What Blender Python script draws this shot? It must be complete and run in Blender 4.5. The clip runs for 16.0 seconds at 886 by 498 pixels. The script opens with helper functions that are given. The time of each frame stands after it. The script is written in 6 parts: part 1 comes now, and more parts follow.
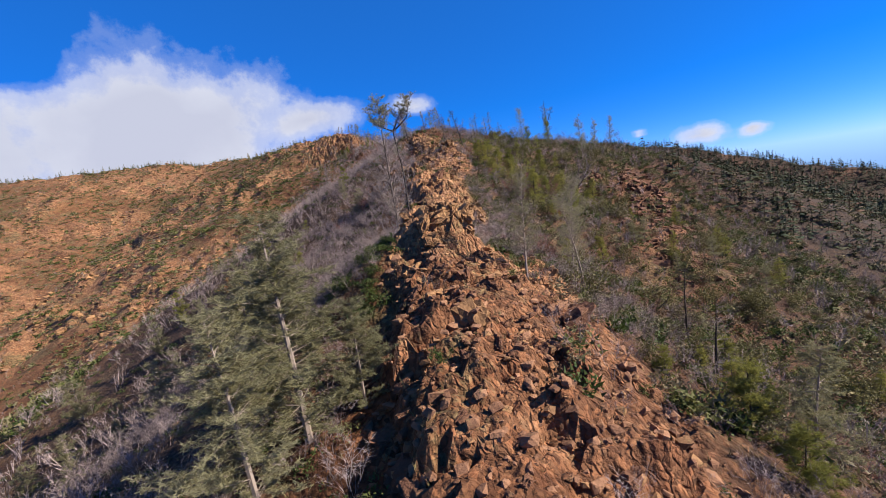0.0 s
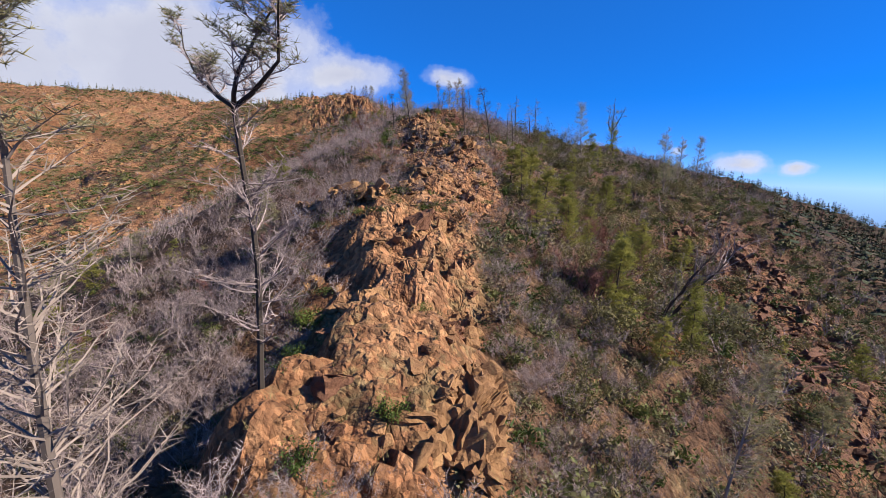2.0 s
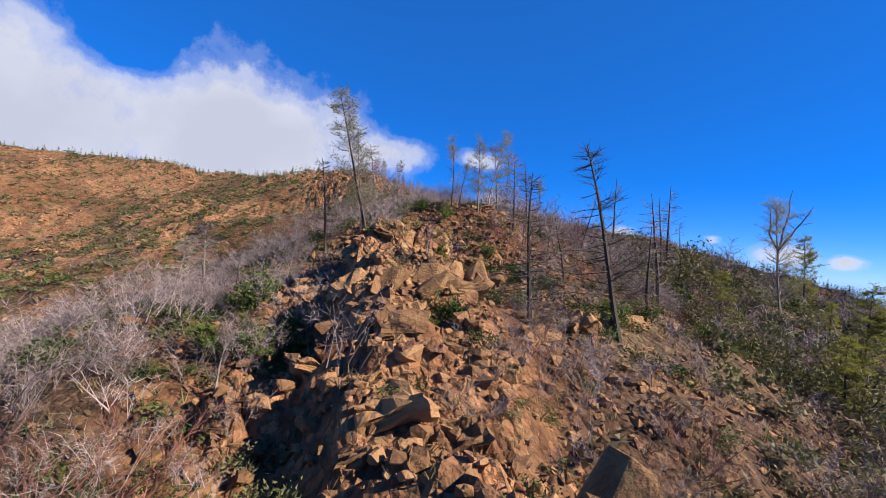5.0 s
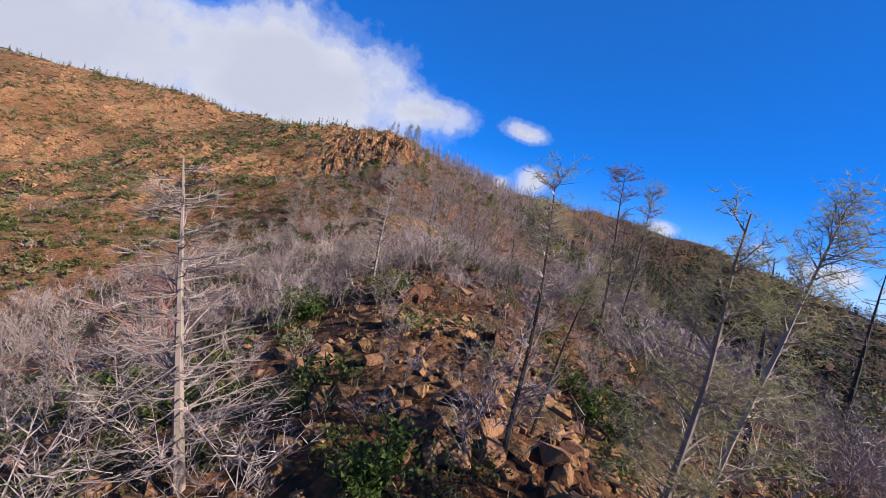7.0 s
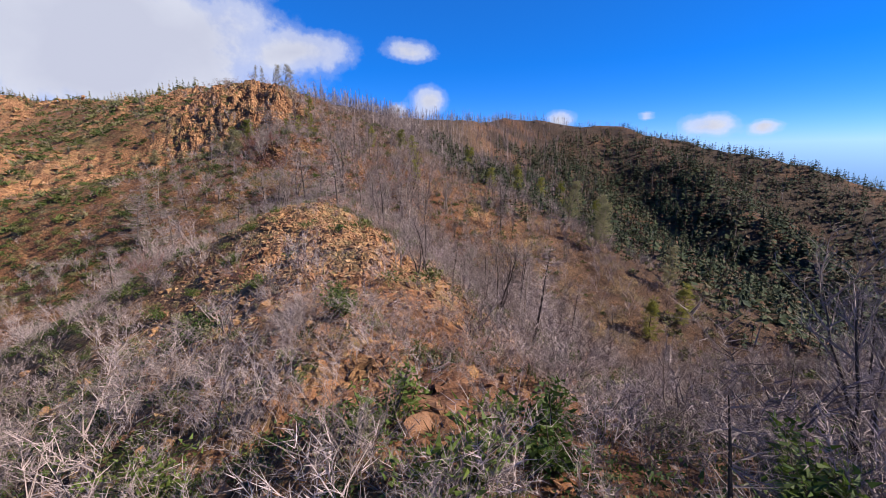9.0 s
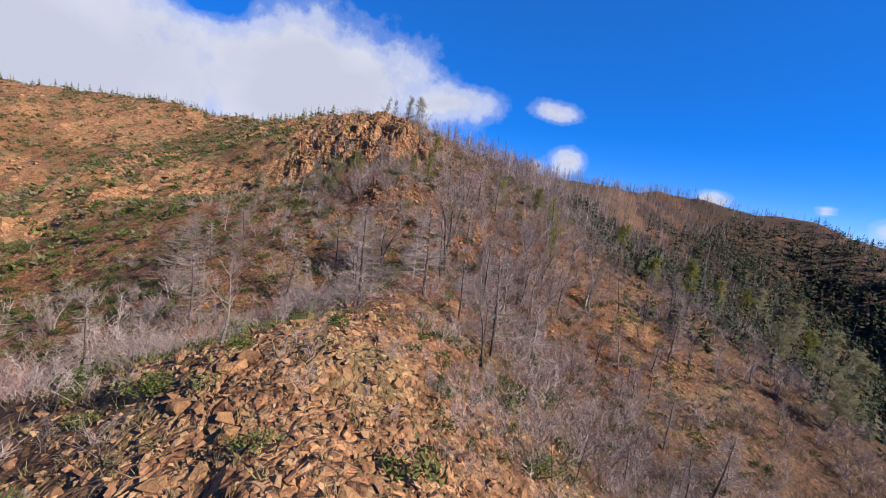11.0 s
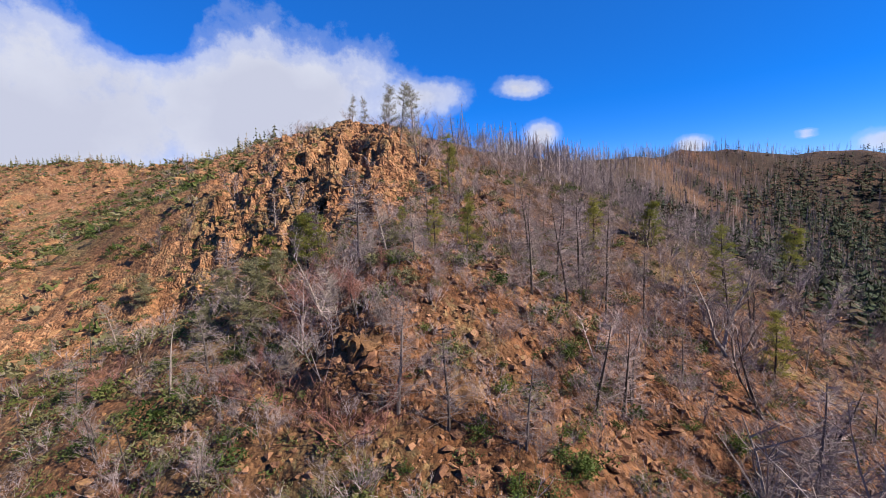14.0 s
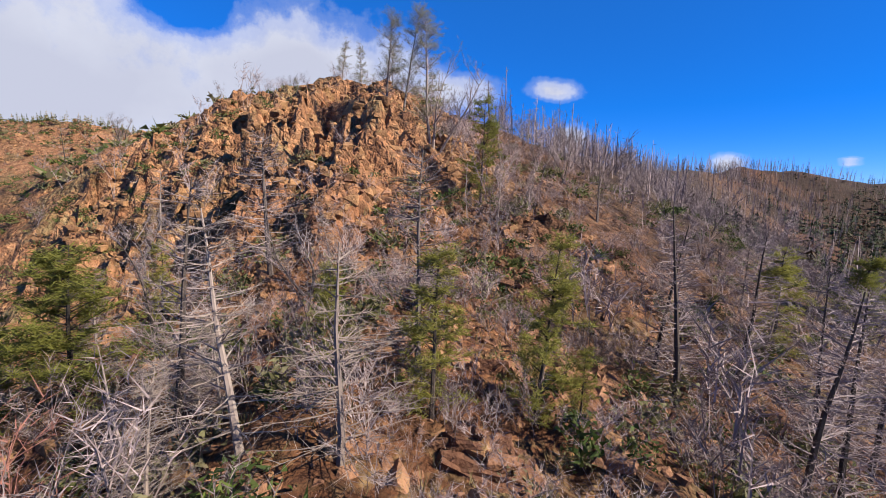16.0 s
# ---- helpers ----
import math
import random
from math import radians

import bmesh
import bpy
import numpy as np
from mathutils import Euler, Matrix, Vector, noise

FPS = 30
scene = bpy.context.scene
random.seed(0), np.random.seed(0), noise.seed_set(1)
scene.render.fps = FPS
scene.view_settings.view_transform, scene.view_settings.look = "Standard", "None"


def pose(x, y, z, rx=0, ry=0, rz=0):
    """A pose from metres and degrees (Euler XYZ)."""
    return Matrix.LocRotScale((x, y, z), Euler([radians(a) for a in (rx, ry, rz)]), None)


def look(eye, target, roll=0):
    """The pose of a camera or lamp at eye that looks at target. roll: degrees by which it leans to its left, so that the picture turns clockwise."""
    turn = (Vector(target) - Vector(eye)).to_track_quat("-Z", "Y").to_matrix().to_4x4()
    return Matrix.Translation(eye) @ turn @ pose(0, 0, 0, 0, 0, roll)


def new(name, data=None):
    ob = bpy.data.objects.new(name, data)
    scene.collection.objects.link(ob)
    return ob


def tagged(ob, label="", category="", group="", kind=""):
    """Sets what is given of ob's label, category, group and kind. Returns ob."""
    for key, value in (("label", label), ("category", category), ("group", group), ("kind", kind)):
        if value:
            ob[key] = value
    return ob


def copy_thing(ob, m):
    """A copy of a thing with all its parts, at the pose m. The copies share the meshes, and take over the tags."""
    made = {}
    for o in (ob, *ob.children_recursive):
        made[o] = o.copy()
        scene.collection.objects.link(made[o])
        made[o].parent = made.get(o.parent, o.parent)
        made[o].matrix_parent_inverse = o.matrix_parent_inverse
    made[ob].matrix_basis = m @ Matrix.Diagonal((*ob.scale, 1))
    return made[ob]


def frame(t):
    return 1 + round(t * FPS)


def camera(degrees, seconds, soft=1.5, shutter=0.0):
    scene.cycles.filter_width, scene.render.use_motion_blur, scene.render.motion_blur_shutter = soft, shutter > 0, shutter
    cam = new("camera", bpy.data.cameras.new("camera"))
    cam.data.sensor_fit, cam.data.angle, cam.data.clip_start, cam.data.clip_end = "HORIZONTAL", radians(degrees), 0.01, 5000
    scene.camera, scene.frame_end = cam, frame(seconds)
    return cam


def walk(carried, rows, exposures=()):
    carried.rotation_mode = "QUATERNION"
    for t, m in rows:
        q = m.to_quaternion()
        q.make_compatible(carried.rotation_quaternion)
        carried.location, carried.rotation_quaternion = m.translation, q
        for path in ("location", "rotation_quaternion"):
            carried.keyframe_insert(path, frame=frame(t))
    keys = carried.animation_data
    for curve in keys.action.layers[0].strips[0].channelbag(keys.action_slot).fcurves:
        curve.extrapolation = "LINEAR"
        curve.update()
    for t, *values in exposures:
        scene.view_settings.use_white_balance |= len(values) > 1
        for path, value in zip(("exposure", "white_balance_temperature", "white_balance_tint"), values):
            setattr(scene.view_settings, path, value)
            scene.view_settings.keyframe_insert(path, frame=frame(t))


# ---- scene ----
cam = camera(92.0, 16.0, 0.8)
PATH = [
    (0, (0.02, 0.65, 2.06), (-0.024, 2.637, 1.805), -8.5),
    (0.5, (-0.04, 8.44, 3.90), (-0.009, 10.412, 3.578), -8.8),
    (1, (0.49, 17.04, 5.57), (0.522, 19.006, 5.223), -4.3),
    (1.5, (1.41, 26.24, 6.77), (1.366, 28.199, 6.385), 0.3),
    (2, (2.33, 35.06, 7.70), (2.236, 37.030, 7.352), 2.1),
    (2.5, (2.80, 44.23, 8.88), (2.661, 46.205, 8.572), 4.7),
    (3, (3.17, 53.02, 9.88), (2.951, 54.993, 9.617), 6.8),
    (3.2, (3.30, 56.16, 10.47), (3.058, 58.135, 10.240), 6.7),
    (5.3, (-0.53, 81.12, 15.71), (-0.738, 83.113, 15.744), 3.9),
    (5.5, (-1.15, 83.31, 16.42), (-1.300, 85.307, 16.478), 2.1),
    (6, (-2.14, 88.22, 18.00), (-2.241, 90.219, 18.021), -0.0),
    (6.5, (-2.80, 92.31, 19.64), (-2.940, 94.297, 19.531), 3.3),
    (7, (-3.03, 98.56, 20.86), (-3.371, 100.521, 20.675), 12.8),
    (7.5, (-4.04, 102.54, 21.98), (-4.333, 104.503, 21.755), 11.5),
    (8, (-5.44, 106.99, 22.49), (-5.466, 108.958, 22.163), -1.7),
    (8.5, (-6.25, 111.09, 22.95), (-6.108, 113.030, 22.488), -6.7),
    (9, (-6.44, 115.70, 23.09), (-6.407, 117.649, 22.635), -1.3),
    (9.5, (-6.06, 120.94, 23.51), (-6.261, 122.897, 23.144), 6.7),
    (10, (-6.38, 126.39, 23.95), (-6.765, 128.321, 23.611), 9.5),
    (10.2, (-6.70, 128.50, 24.10), (-7.121, 130.425, 23.774), 9.5),
    (12.3, (-16.64, 153.63, 26.48), (-17.239, 155.527, 26.305), 3.9),
    (12.5, (-17.71, 155.52, 27.12), (-18.298, 157.417, 26.933), 2.8),
    (13, (-19.92, 160.82, 28.04), (-20.472, 162.736, 27.848), 0.4),
    (13.5, (-22.20, 166.10, 29.24), (-22.705, 168.025, 29.030), -2.1),
    (14, (-24.16, 171.20, 30.21), (-24.627, 173.129, 29.936), -3.9),
    (14.5, (-25.77, 175.92, 30.67), (-26.206, 177.843, 30.351), -5.5),
    (15, (-27.07, 180.84, 30.89), (-27.479, 182.768, 30.568), -6.4),
    (15.5, (-28.05, 185.83, 30.96), (-28.493, 187.757, 30.639), -4.4),
    (16, (-28.96, 190.84, 30.80), (-29.500, 192.745, 30.510), 1.2),
]
walk(cam, [(t, look(eye, target, roll)) for t, eye, target, roll in PATH])

# ---- world and light ----
SUN_AZ, SUN_EL = 97.0, 34.0  # degrees clockwise from +y, and above the horizon
world = bpy.data.worlds.new("world")
scene.world = world
world.use_nodes = True
wn, wl = world.node_tree.nodes, world.node_tree.links
sky = wn.new("ShaderNodeTexSky")
sky.sky_type, sky.sun_disc = "NISHITA", False
sky.sun_elevation, sky.sun_rotation = radians(SUN_EL), radians(SUN_AZ)
sky.altitude, sky.air_density, sky.dust_density, sky.ozone_density = 2000, 0.75, 0.0, 4.0
hue = wn.new("ShaderNodeHueSaturation")
hue.inputs["Saturation"].default_value = 1.2
tint = wn.new("ShaderNodeMix")
tint.data_type, tint.blend_type = "RGBA", "MULTIPLY"
tint.inputs[0].default_value, tint.inputs[7].default_value = 1.0, (0.68, 0.79, 1.16, 1)
wl.new(sky.outputs[0], tint.inputs[6])
wl.new(tint.outputs[2], hue.inputs["Color"])
even = wn.new("ShaderNodeMix")
even.data_type = "RGBA"
even.inputs[0].default_value, even.inputs[7].default_value = 0.38, (0.2, 1.22, 4.2, 1)
wl.new(hue.outputs[0], even.inputs[6])
wl.new(even.outputs[2], wn["Background"].inputs["Color"])
wn["Background"].inputs["Strength"].default_value = 0.075
sun = new("sun", bpy.data.lights.new("sun", "SUN"))
sun.data.energy, sun.data.angle, sun.data.color = 5.0, radians(0.53), (1.0, 0.91, 0.78)
sun.matrix_world = look((math.sin(radians(SUN_AZ)) * 50, math.cos(radians(SUN_AZ)) * 50, math.tan(radians(SUN_EL)) * 50), (0, 0, 0))
scene.view_settings.exposure = 1.3


# ---- materials ----
def material(name, rough=0.9):
    m = bpy.data.materials.new(name)
    m.use_nodes = True
    b = m.node_tree.nodes["Principled BSDF"]
    b.inputs["Roughness"].default_value = rough
    b.inputs["Specular IOR Level"].default_value = 0.2
    return m, m.node_tree.nodes, m.node_tree.links, b


def node(nodes, kind, **values):
    n = nodes.new(kind)
    for key, v in values.items():
        n.inputs[key.replace("_", " ")].default_value = v
    return n


def ramp(nodes, stops):
    n = nodes.new("ShaderNodeValToRGB")
    e = n.color_ramp.elements
    while len(e) < len(stops):
        e.new(0.5)
    for el, (p, c) in zip(e, stops):
        el.position, el.color = p, (*c, 1)
    return n


def blend(nodes, links, fac, a, b, kind="MIX"):
    n = nodes.new("ShaderNodeMix")
    n.data_type, n.blend_type = "RGBA", kind
    for sock, v in ((n.inputs[0], fac), (n.inputs[6], a), (n.inputs[7], b)):
        if isinstance(v, bpy.types.NodeSocket):
            links.new(v, sock)
        else:
            sock.default_value = v if isinstance(v, float) else (*v, 1)
    return n.outputs[2]


def maths(nodes, links, op, a, b=0.0, clamp=False):
    n = nodes.new("ShaderNodeMath")
    n.operation, n.use_clamp = op, clamp
    for sock, v in zip(n.inputs, (a, b)):
        if isinstance(v, bpy.types.NodeSocket):
            links.new(v, sock)
        else:
            sock.default_value = v
    return n.outputs[0]


def noise_tex(nodes, links, co, scale, detail=5.0, rough=0.6):
    n = node(nodes, "ShaderNodeTexNoise", Scale=scale, Detail=detail, Roughness=rough)
    links.new(co, n.inputs["Vector"])
    return n.outputs["Fac"]


def ground_material():
    m, n, l, b = material("hillside_soil_and_rock", 0.95)
    geo = n.new("ShaderNodeNewGeometry")
    co = geo.outputs["Position"]
    att = n.new("ShaderNodeAttribute")
    att.attribute_name = "rock"
    wood = n.new("ShaderNodeAttribute")
    wood.attribute_name = "duff_shade"
    big, mid, fine = noise_tex(n, l, co, 0.045), noise_tex(n, l, co, 0.35), noise_tex(n, l, co, 2.6, 7.0)
    soil = ramp(n, [(0.3, (0.0527, 0.026, 0.0149)), (0.48, (0.124, 0.0558, 0.026)), (0.66, (0.2015, 0.1023, 0.0484))])
    l.new(maths(n, l, "ADD", maths(n, l, "MULTIPLY", mid, 0.55), maths(n, l, "MULTIPLY", fine, 0.45)), soil.inputs[0])
    stone = ramp(n, [(0.3, (0.062, 0.0285, 0.0161)), (0.42, (0.1612, 0.0744, 0.0372)), (0.54, (0.248, 0.1271, 0.0651)), (0.72, (0.31, 0.1984, 0.1147))])
    stretched = n.new("ShaderNodeMapping")
    stretched.inputs["Rotation"].default_value, stretched.inputs["Scale"].default_value = (0.5, 0.7, 0.3), (1, 1, 0.35)
    l.new(co, stretched.inputs["Vector"])
    l.new(maths(n, l, "ADD", maths(n, l, "MULTIPLY", noise_tex(n, l, stretched.outputs[0], 0.8, 6.0), 0.6), maths(n, l, "MULTIPLY", fine, 0.4)), stone.inputs[0])
    grass = ramp(n, [(0.3, (0.0422, 0.0347, 0.013)), (0.7, (0.0992, 0.0794, 0.0248))])
    l.new(fine, grass.inputs[0])
    patch = ramp(n, [(0.5, (0, 0, 0)), (0.62, (1, 1, 1))])
    l.new(maths(n, l, "ADD", maths(n, l, "MULTIPLY", big, 0.5), maths(n, l, "MULTIPLY", mid, 0.5)), patch.inputs[0])
    # leaf ground, its colour darkened for the shade that thin twigs don't cast
    shade_litter = ramp(n, [(0.32, (0.0112, 0.0081, 0.0062)), (0.5, (0.031, 0.0223, 0.0167)), (0.72, (0.0651, 0.0471, 0.0347))])
    l.new(fine, shade_litter.inputs[0])
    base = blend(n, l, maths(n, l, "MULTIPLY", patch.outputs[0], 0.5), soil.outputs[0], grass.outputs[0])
    base = blend(n, l, maths(n, l, "MULTIPLY", wood.outputs["Fac"], maths(n, l, "ADD", mid, 0.45), True), base, shade_litter.outputs[0])
    edge = maths(n, l, "ADD", att.outputs["Fac"], maths(n, l, "MULTIPLY", maths(n, l, "SUBTRACT", mid, 0.5), 1.4), True)
    base = blend(n, l, edge, base, stone.outputs[0])
    iron = n.new("ShaderNodeAttribute")
    iron.attribute_name = "iron"
    base = blend(n, l, maths(n, l, "MULTIPLY", iron.outputs["Fac"], 0.85), base, blend(n, l, 1.0, base, (0.62, 0.53, 0.5), "MULTIPLY"))
    ledge = ramp(n, [(0.52, (0, 0, 0)), (0.6, (1, 1, 1))])
    l.new(maths(n, l, "ADD", maths(n, l, "MULTIPLY", noise_tex(n, l, co, 0.13, 7.0, 0.65), 0.75), maths(n, l, "MULTIPLY", fine, 0.25)), ledge.inputs[0])
    straw = ramp(n, [(0.35, (0.0558, 0.0527, 0.0186)), (0.65, (0.155, 0.124, 0.062))])
    l.new(fine, straw.inputs[0])
    base = blend(n, l, maths(n, l, "MULTIPLY", maths(n, l, "MULTIPLY", ledge.outputs[0], 0.65), maths(n, l, "SUBTRACT", 1.0, maths(n, l, "MULTIPLY", wood.outputs["Fac"], 0.85), True)), base, straw.outputs[0])
    crack = n.new("ShaderNodeTexVoronoi")
    crack.feature = "DISTANCE_TO_EDGE"
    crack.inputs["Scale"].default_value = 2.3
    warp = n.new("ShaderNodeVectorMath")
    warp.operation = "ADD"
    nz = node(n, "ShaderNodeTexNoise", Scale=1.1, Detail=6.0)
    l.new(co, nz.inputs["Vector"])
    l.new(stretched.outputs[0], warp.inputs[0])
    l.new(nz.outputs["Color"], warp.inputs[1])
    l.new(warp.outputs[0], crack.inputs["Vector"])
    gap = ramp(n, [(0.0, (0, 0, 0)), (0.3, (1, 1, 1))])
    l.new(crack.outputs["Distance"], gap.inputs[0])
    pebble = n.new("ShaderNodeTexVoronoi")
    pebble.inputs["Scale"].default_value = 3.6
    l.new(co, pebble.inputs["Vector"])
    chips = n.new("ShaderNodeSeparateColor")
    l.new(pebble.outputs["Color"], chips.inputs[0])
    tone = ramp(n, [(0.0, (0.45, 0.42, 0.4)), (0.5, (0.95, 0.95, 0.95)), (1.0, (1.7, 1.6, 1.5))])
    l.new(chips.outputs[0], tone.inputs[0])
    base = blend(n, l, 0.75, base, tone.outputs[0], "MULTIPLY")
    l.new(base, b.inputs["Base Color"])
    high = maths(n, l, "ADD", maths(n, l, "MULTIPLY", fine, 0.5), maths(n, l, "MULTIPLY", maths(n, l, "MULTIPLY", gap.outputs[0], edge), 0.5))
    high = maths(n, l, "ADD", high, maths(n, l, "MULTIPLY", noise_tex(n, l, co, 9.0, 4.0), 0.2))
    high = maths(n, l, "SUBTRACT", high, maths(n, l, "MULTIPLY", pebble.outputs["Distance"], 0.35))
    bp = node(n, "ShaderNodeBump", Strength=0.9, Distance=0.35)
    l.new(high, bp.inputs["Height"])
    crag = n.new("ShaderNodeTexVoronoi")
    crag.inputs["Scale"].default_value = 0.32
    l.new(warp.outputs[0], crag.inputs["Vector"])
    wide = node(n, "ShaderNodeBump", Strength=0.4, Distance=1.0)
    l.new(maths(n, l, "MULTIPLY", maths(n, l, "ADD", crag.outputs["Distance"], noise_tex(n, l, co, 0.3, 5.0)), edge), wide.inputs["Height"])
    l.new(wide.outputs[0], bp.inputs["Normal"])
    l.new(bp.outputs[0], b.inputs["Normal"])
    return m


def rock_material(name, dark, light, joined=False):
    m, n, l, b = material(name, 0.9)
    tc = n.new("ShaderNodeTexCoord")
    co = tc.outputs["Object"]
    if joined:
        t = n.new("ShaderNodeAttribute")
        t.attribute_name = "tint"
        vary = t.outputs["Fac"]
    else:
        vary = n.new("ShaderNodeObjectInfo").outputs["Random"]
    a, f = noise_tex(n, l, co, 1.3, 6.0), noise_tex(n, l, co, 7.0, 6.0)
    r = ramp(n, [(0.25, dark), (0.5, tuple(0.5 * (p + q) for p, q in zip(dark, light))), (0.75, light)])
    mix = maths(n, l, "ADD", maths(n, l, "MULTIPLY", a, 0.5), maths(n, l, "MULTIPLY", f, 0.3))
    l.new(maths(n, l, "ADD", mix, maths(n, l, "MULTIPLY", vary, 0.3)), r.inputs[0])
    lichen = ramp(n, [(0.6, (0, 0, 0)), (0.7, (1, 1, 1))])
    l.new(noise_tex(n, l, co, 2.1, 4.0), lichen.inputs[0])
    l.new(blend(n, l, maths(n, l, "MULTIPLY", lichen.outputs[0], 0.4), r.outputs[0], (0.186, 0.1488, 0.062)), b.inputs["Base Color"])
    bp = node(n, "ShaderNodeBump", Strength=0.8, Distance=0.12)
    l.new(maths(n, l, "ADD", f, a), bp.inputs["Height"])
    l.new(bp.outputs[0], b.inputs["Normal"])
    return m


def plant_material(name, a, c, rough=0.8, thin=0.0, by_tint=False, between=()):
    """Colour runs from a to c by plant, with a finer run within it."""
    m, n, l, b = material(name, rough)
    if by_tint:
        t = n.new("ShaderNodeAttribute")
        t.attribute_name = "tint"
        vary = t.outputs["Fac"]
    else:
        vary = n.new("ShaderNodeObjectInfo").outputs["Random"]
    geo = n.new("ShaderNodeNewGeometry")
    mixed = maths(n, l, "ADD", maths(n, l, "MULTIPLY", vary, 0.7 if between else 0.55), maths(n, l, "MULTIPLY", geo.outputs["Random Per Island"], 0.15 if between else 0.3))
    mixed = maths(n, l, "ADD", mixed, maths(n, l, "MULTIPLY", noise_tex(n, l, geo.outputs["Position"], 1.2, 3.0), 0.15))
    r = ramp(n, [(0.1, a), *between, (0.9, c)])
    l.new(mixed, r.inputs[0])
    l.new(r.outputs[0], b.inputs["Base Color"])
    if thin:
        tr = n.new("ShaderNodeBsdfTranslucent")
        l.new(r.outputs[0], tr.inputs["Color"])
        mx = node(n, "ShaderNodeMixShader", Fac=thin)
        l.new(b.outputs[0], mx.inputs[1])
        l.new(tr.outputs[0], mx.inputs[2])
        l.new(mx.outputs[0], n["Material Output"].inputs["Surface"])
    return m


GROUND = ground_material()
ROCK = rock_material("tan_rock", (0.062, 0.028, 0.014), (0.3, 0.162, 0.074))
RED_ROCK = rock_material("red_rock", (0.0527, 0.0217, 0.0136), (0.1612, 0.0763, 0.0434))
BARK_DARK = plant_material("charred_bark", (0.0191, 0.0152, 0.0125), (0.0667, 0.0502, 0.0416))
BARK_PALE = plant_material("weathered_dead_wood", (0.1404, 0.1076, 0.0913), (0.2574, 0.2028, 0.1732))
BARK_GREY = plant_material("grey_bark", (0.0607, 0.0469, 0.0396), (0.1386, 0.1082, 0.0944))
TWIG = plant_material("bare_grey_twigs", (0.085, 0.064, 0.059), (0.29, 0.226, 0.215))
TWIG_RED = plant_material("reddish_bare_twigs", (0.1248, 0.0499, 0.039), (0.234, 0.1053, 0.0819))
NEEDLE_GREY = plant_material("grey_green_needles", (0.1452, 0.1353, 0.066), (0.2706, 0.2475, 0.1419), 0.7, 0.5)
NEEDLE = plant_material("olive_green_needles", (0.1122, 0.1188, 0.0231), (0.2574, 0.2376, 0.0561), 0.7, 0.55)
LEAF = plant_material("evergreen_leaves", (0.0297, 0.0561, 0.0092), (0.099, 0.1254, 0.0238), 0.6, 0.35)
LEAF_OLIVE = plant_material("olive_leaves", (0.0607, 0.0554, 0.0191), (0.1439, 0.1221, 0.0442), 0.7, 0.25)
LEAF_RUST = plant_material("rusty_leaves", (0.1221, 0.0442, 0.0139), (0.2218, 0.0884, 0.0224), 0.7, 0.3)
S_TWIG = plant_material("distant_grey_twigs", (0.075, 0.054, 0.05), (0.33, 0.255, 0.245), by_tint=True)
S_OLIVE = plant_material("distant_olive_scrub", (0.0297, 0.0396, 0.0119), (0.198, 0.1452, 0.0792), 0.8, 0.0, True, ((0.35, (0.0792, 0.0825, 0.0264)), (0.6, (0.132, 0.1122, 0.0495))))
S_GREEN = plant_material("distant_dark_conifers", (0.0079, 0.0152, 0.0059), (0.1056, 0.0436, 0.0224), 0.8, 0.0, True, ((0.4, (0.0198, 0.0317, 0.0112)), (0.62, (0.0409, 0.0462, 0.0172)), (0.75, (0.0495, 0.0363, 0.0198))))
S_LEAF = plant_material("mixed_scrub_leaves", (0.0198, 0.0363, 0.0079), (0.132, 0.066, 0.033), 0.7, 0.25, True, ((0.24, (0.0429, 0.0627, 0.0132)), (0.4, (0.0924, 0.0957, 0.0264)), (0.55, (0.1254, 0.1122, 0.0561)), (0.7, (0.165, 0.132, 0.0792)), (0.8, (0.0858, 0.0561, 0.033))))
S_GRASS = plant_material("dry_grass", (0.0832, 0.0667, 0.0277), (0.1888, 0.1439, 0.0667), by_tint=True)
S_RED = rock_material("loose_red_stones", (0.062, 0.026, 0.0155), (0.2604, 0.1333, 0.0744), True)
S_GULLY = rock_material("dark_red_stones", (0.031, 0.0136, 0.0093), (0.1364, 0.062, 0.036), True)
S_SCREE = rock_material("pale_scree", (0.124, 0.0651, 0.0347), (0.3224, 0.2015, 0.1116), True)
S_ROCK = rock_material("loose_stones", (0.06, 0.027, 0.014), (0.29, 0.155, 0.073), True)


# ---- terrain shape ----
def hash2(ix, iy, seed):
    n = (ix.astype(np.int64) * 374761393 + iy.astype(np.int64) * 668265263 + seed * 1442695041) & 0xFFFFFFFF
    n = ((n ^ (n >> 13)) * 1274126177) & 0xFFFFFFFF
    n = ((n ^ (n >> 16)) * 2246822519) & 0xFFFFFFFF
    return ((n ^ (n >> 15)) & 0xFFFFFF) / 16777215.0


def vnoise(x, y, seed=0):
    """Smooth value noise in -1..1, one cell a unit."""
    ix, iy = np.floor(x), np.floor(y)
    fx, fy = x - ix, y - iy
    fx, fy = fx * fx * (3 - 2 * fx), fy * fy * (3 - 2 * fy)
    a, b = hash2(ix, iy, seed), hash2(ix + 1, iy, seed)
    c, d = hash2(ix, iy + 1, seed), hash2(ix + 1, iy + 1, seed)
    return 2 * (a + (b - a) * fx + (c - a) * fy + (a - b - c + d) * fx * fy) - 1


def fbm(x, y, octaves=4, seed=0):
    out, amp = 0 * x, 1.0
    for i in range(octaves):
        out = out + amp * vnoise(x, y, seed + 7 * i)
        x, y, amp = x * 2.03 + 11.3, y * 2.03 - 4.7, amp * 0.5
    return out


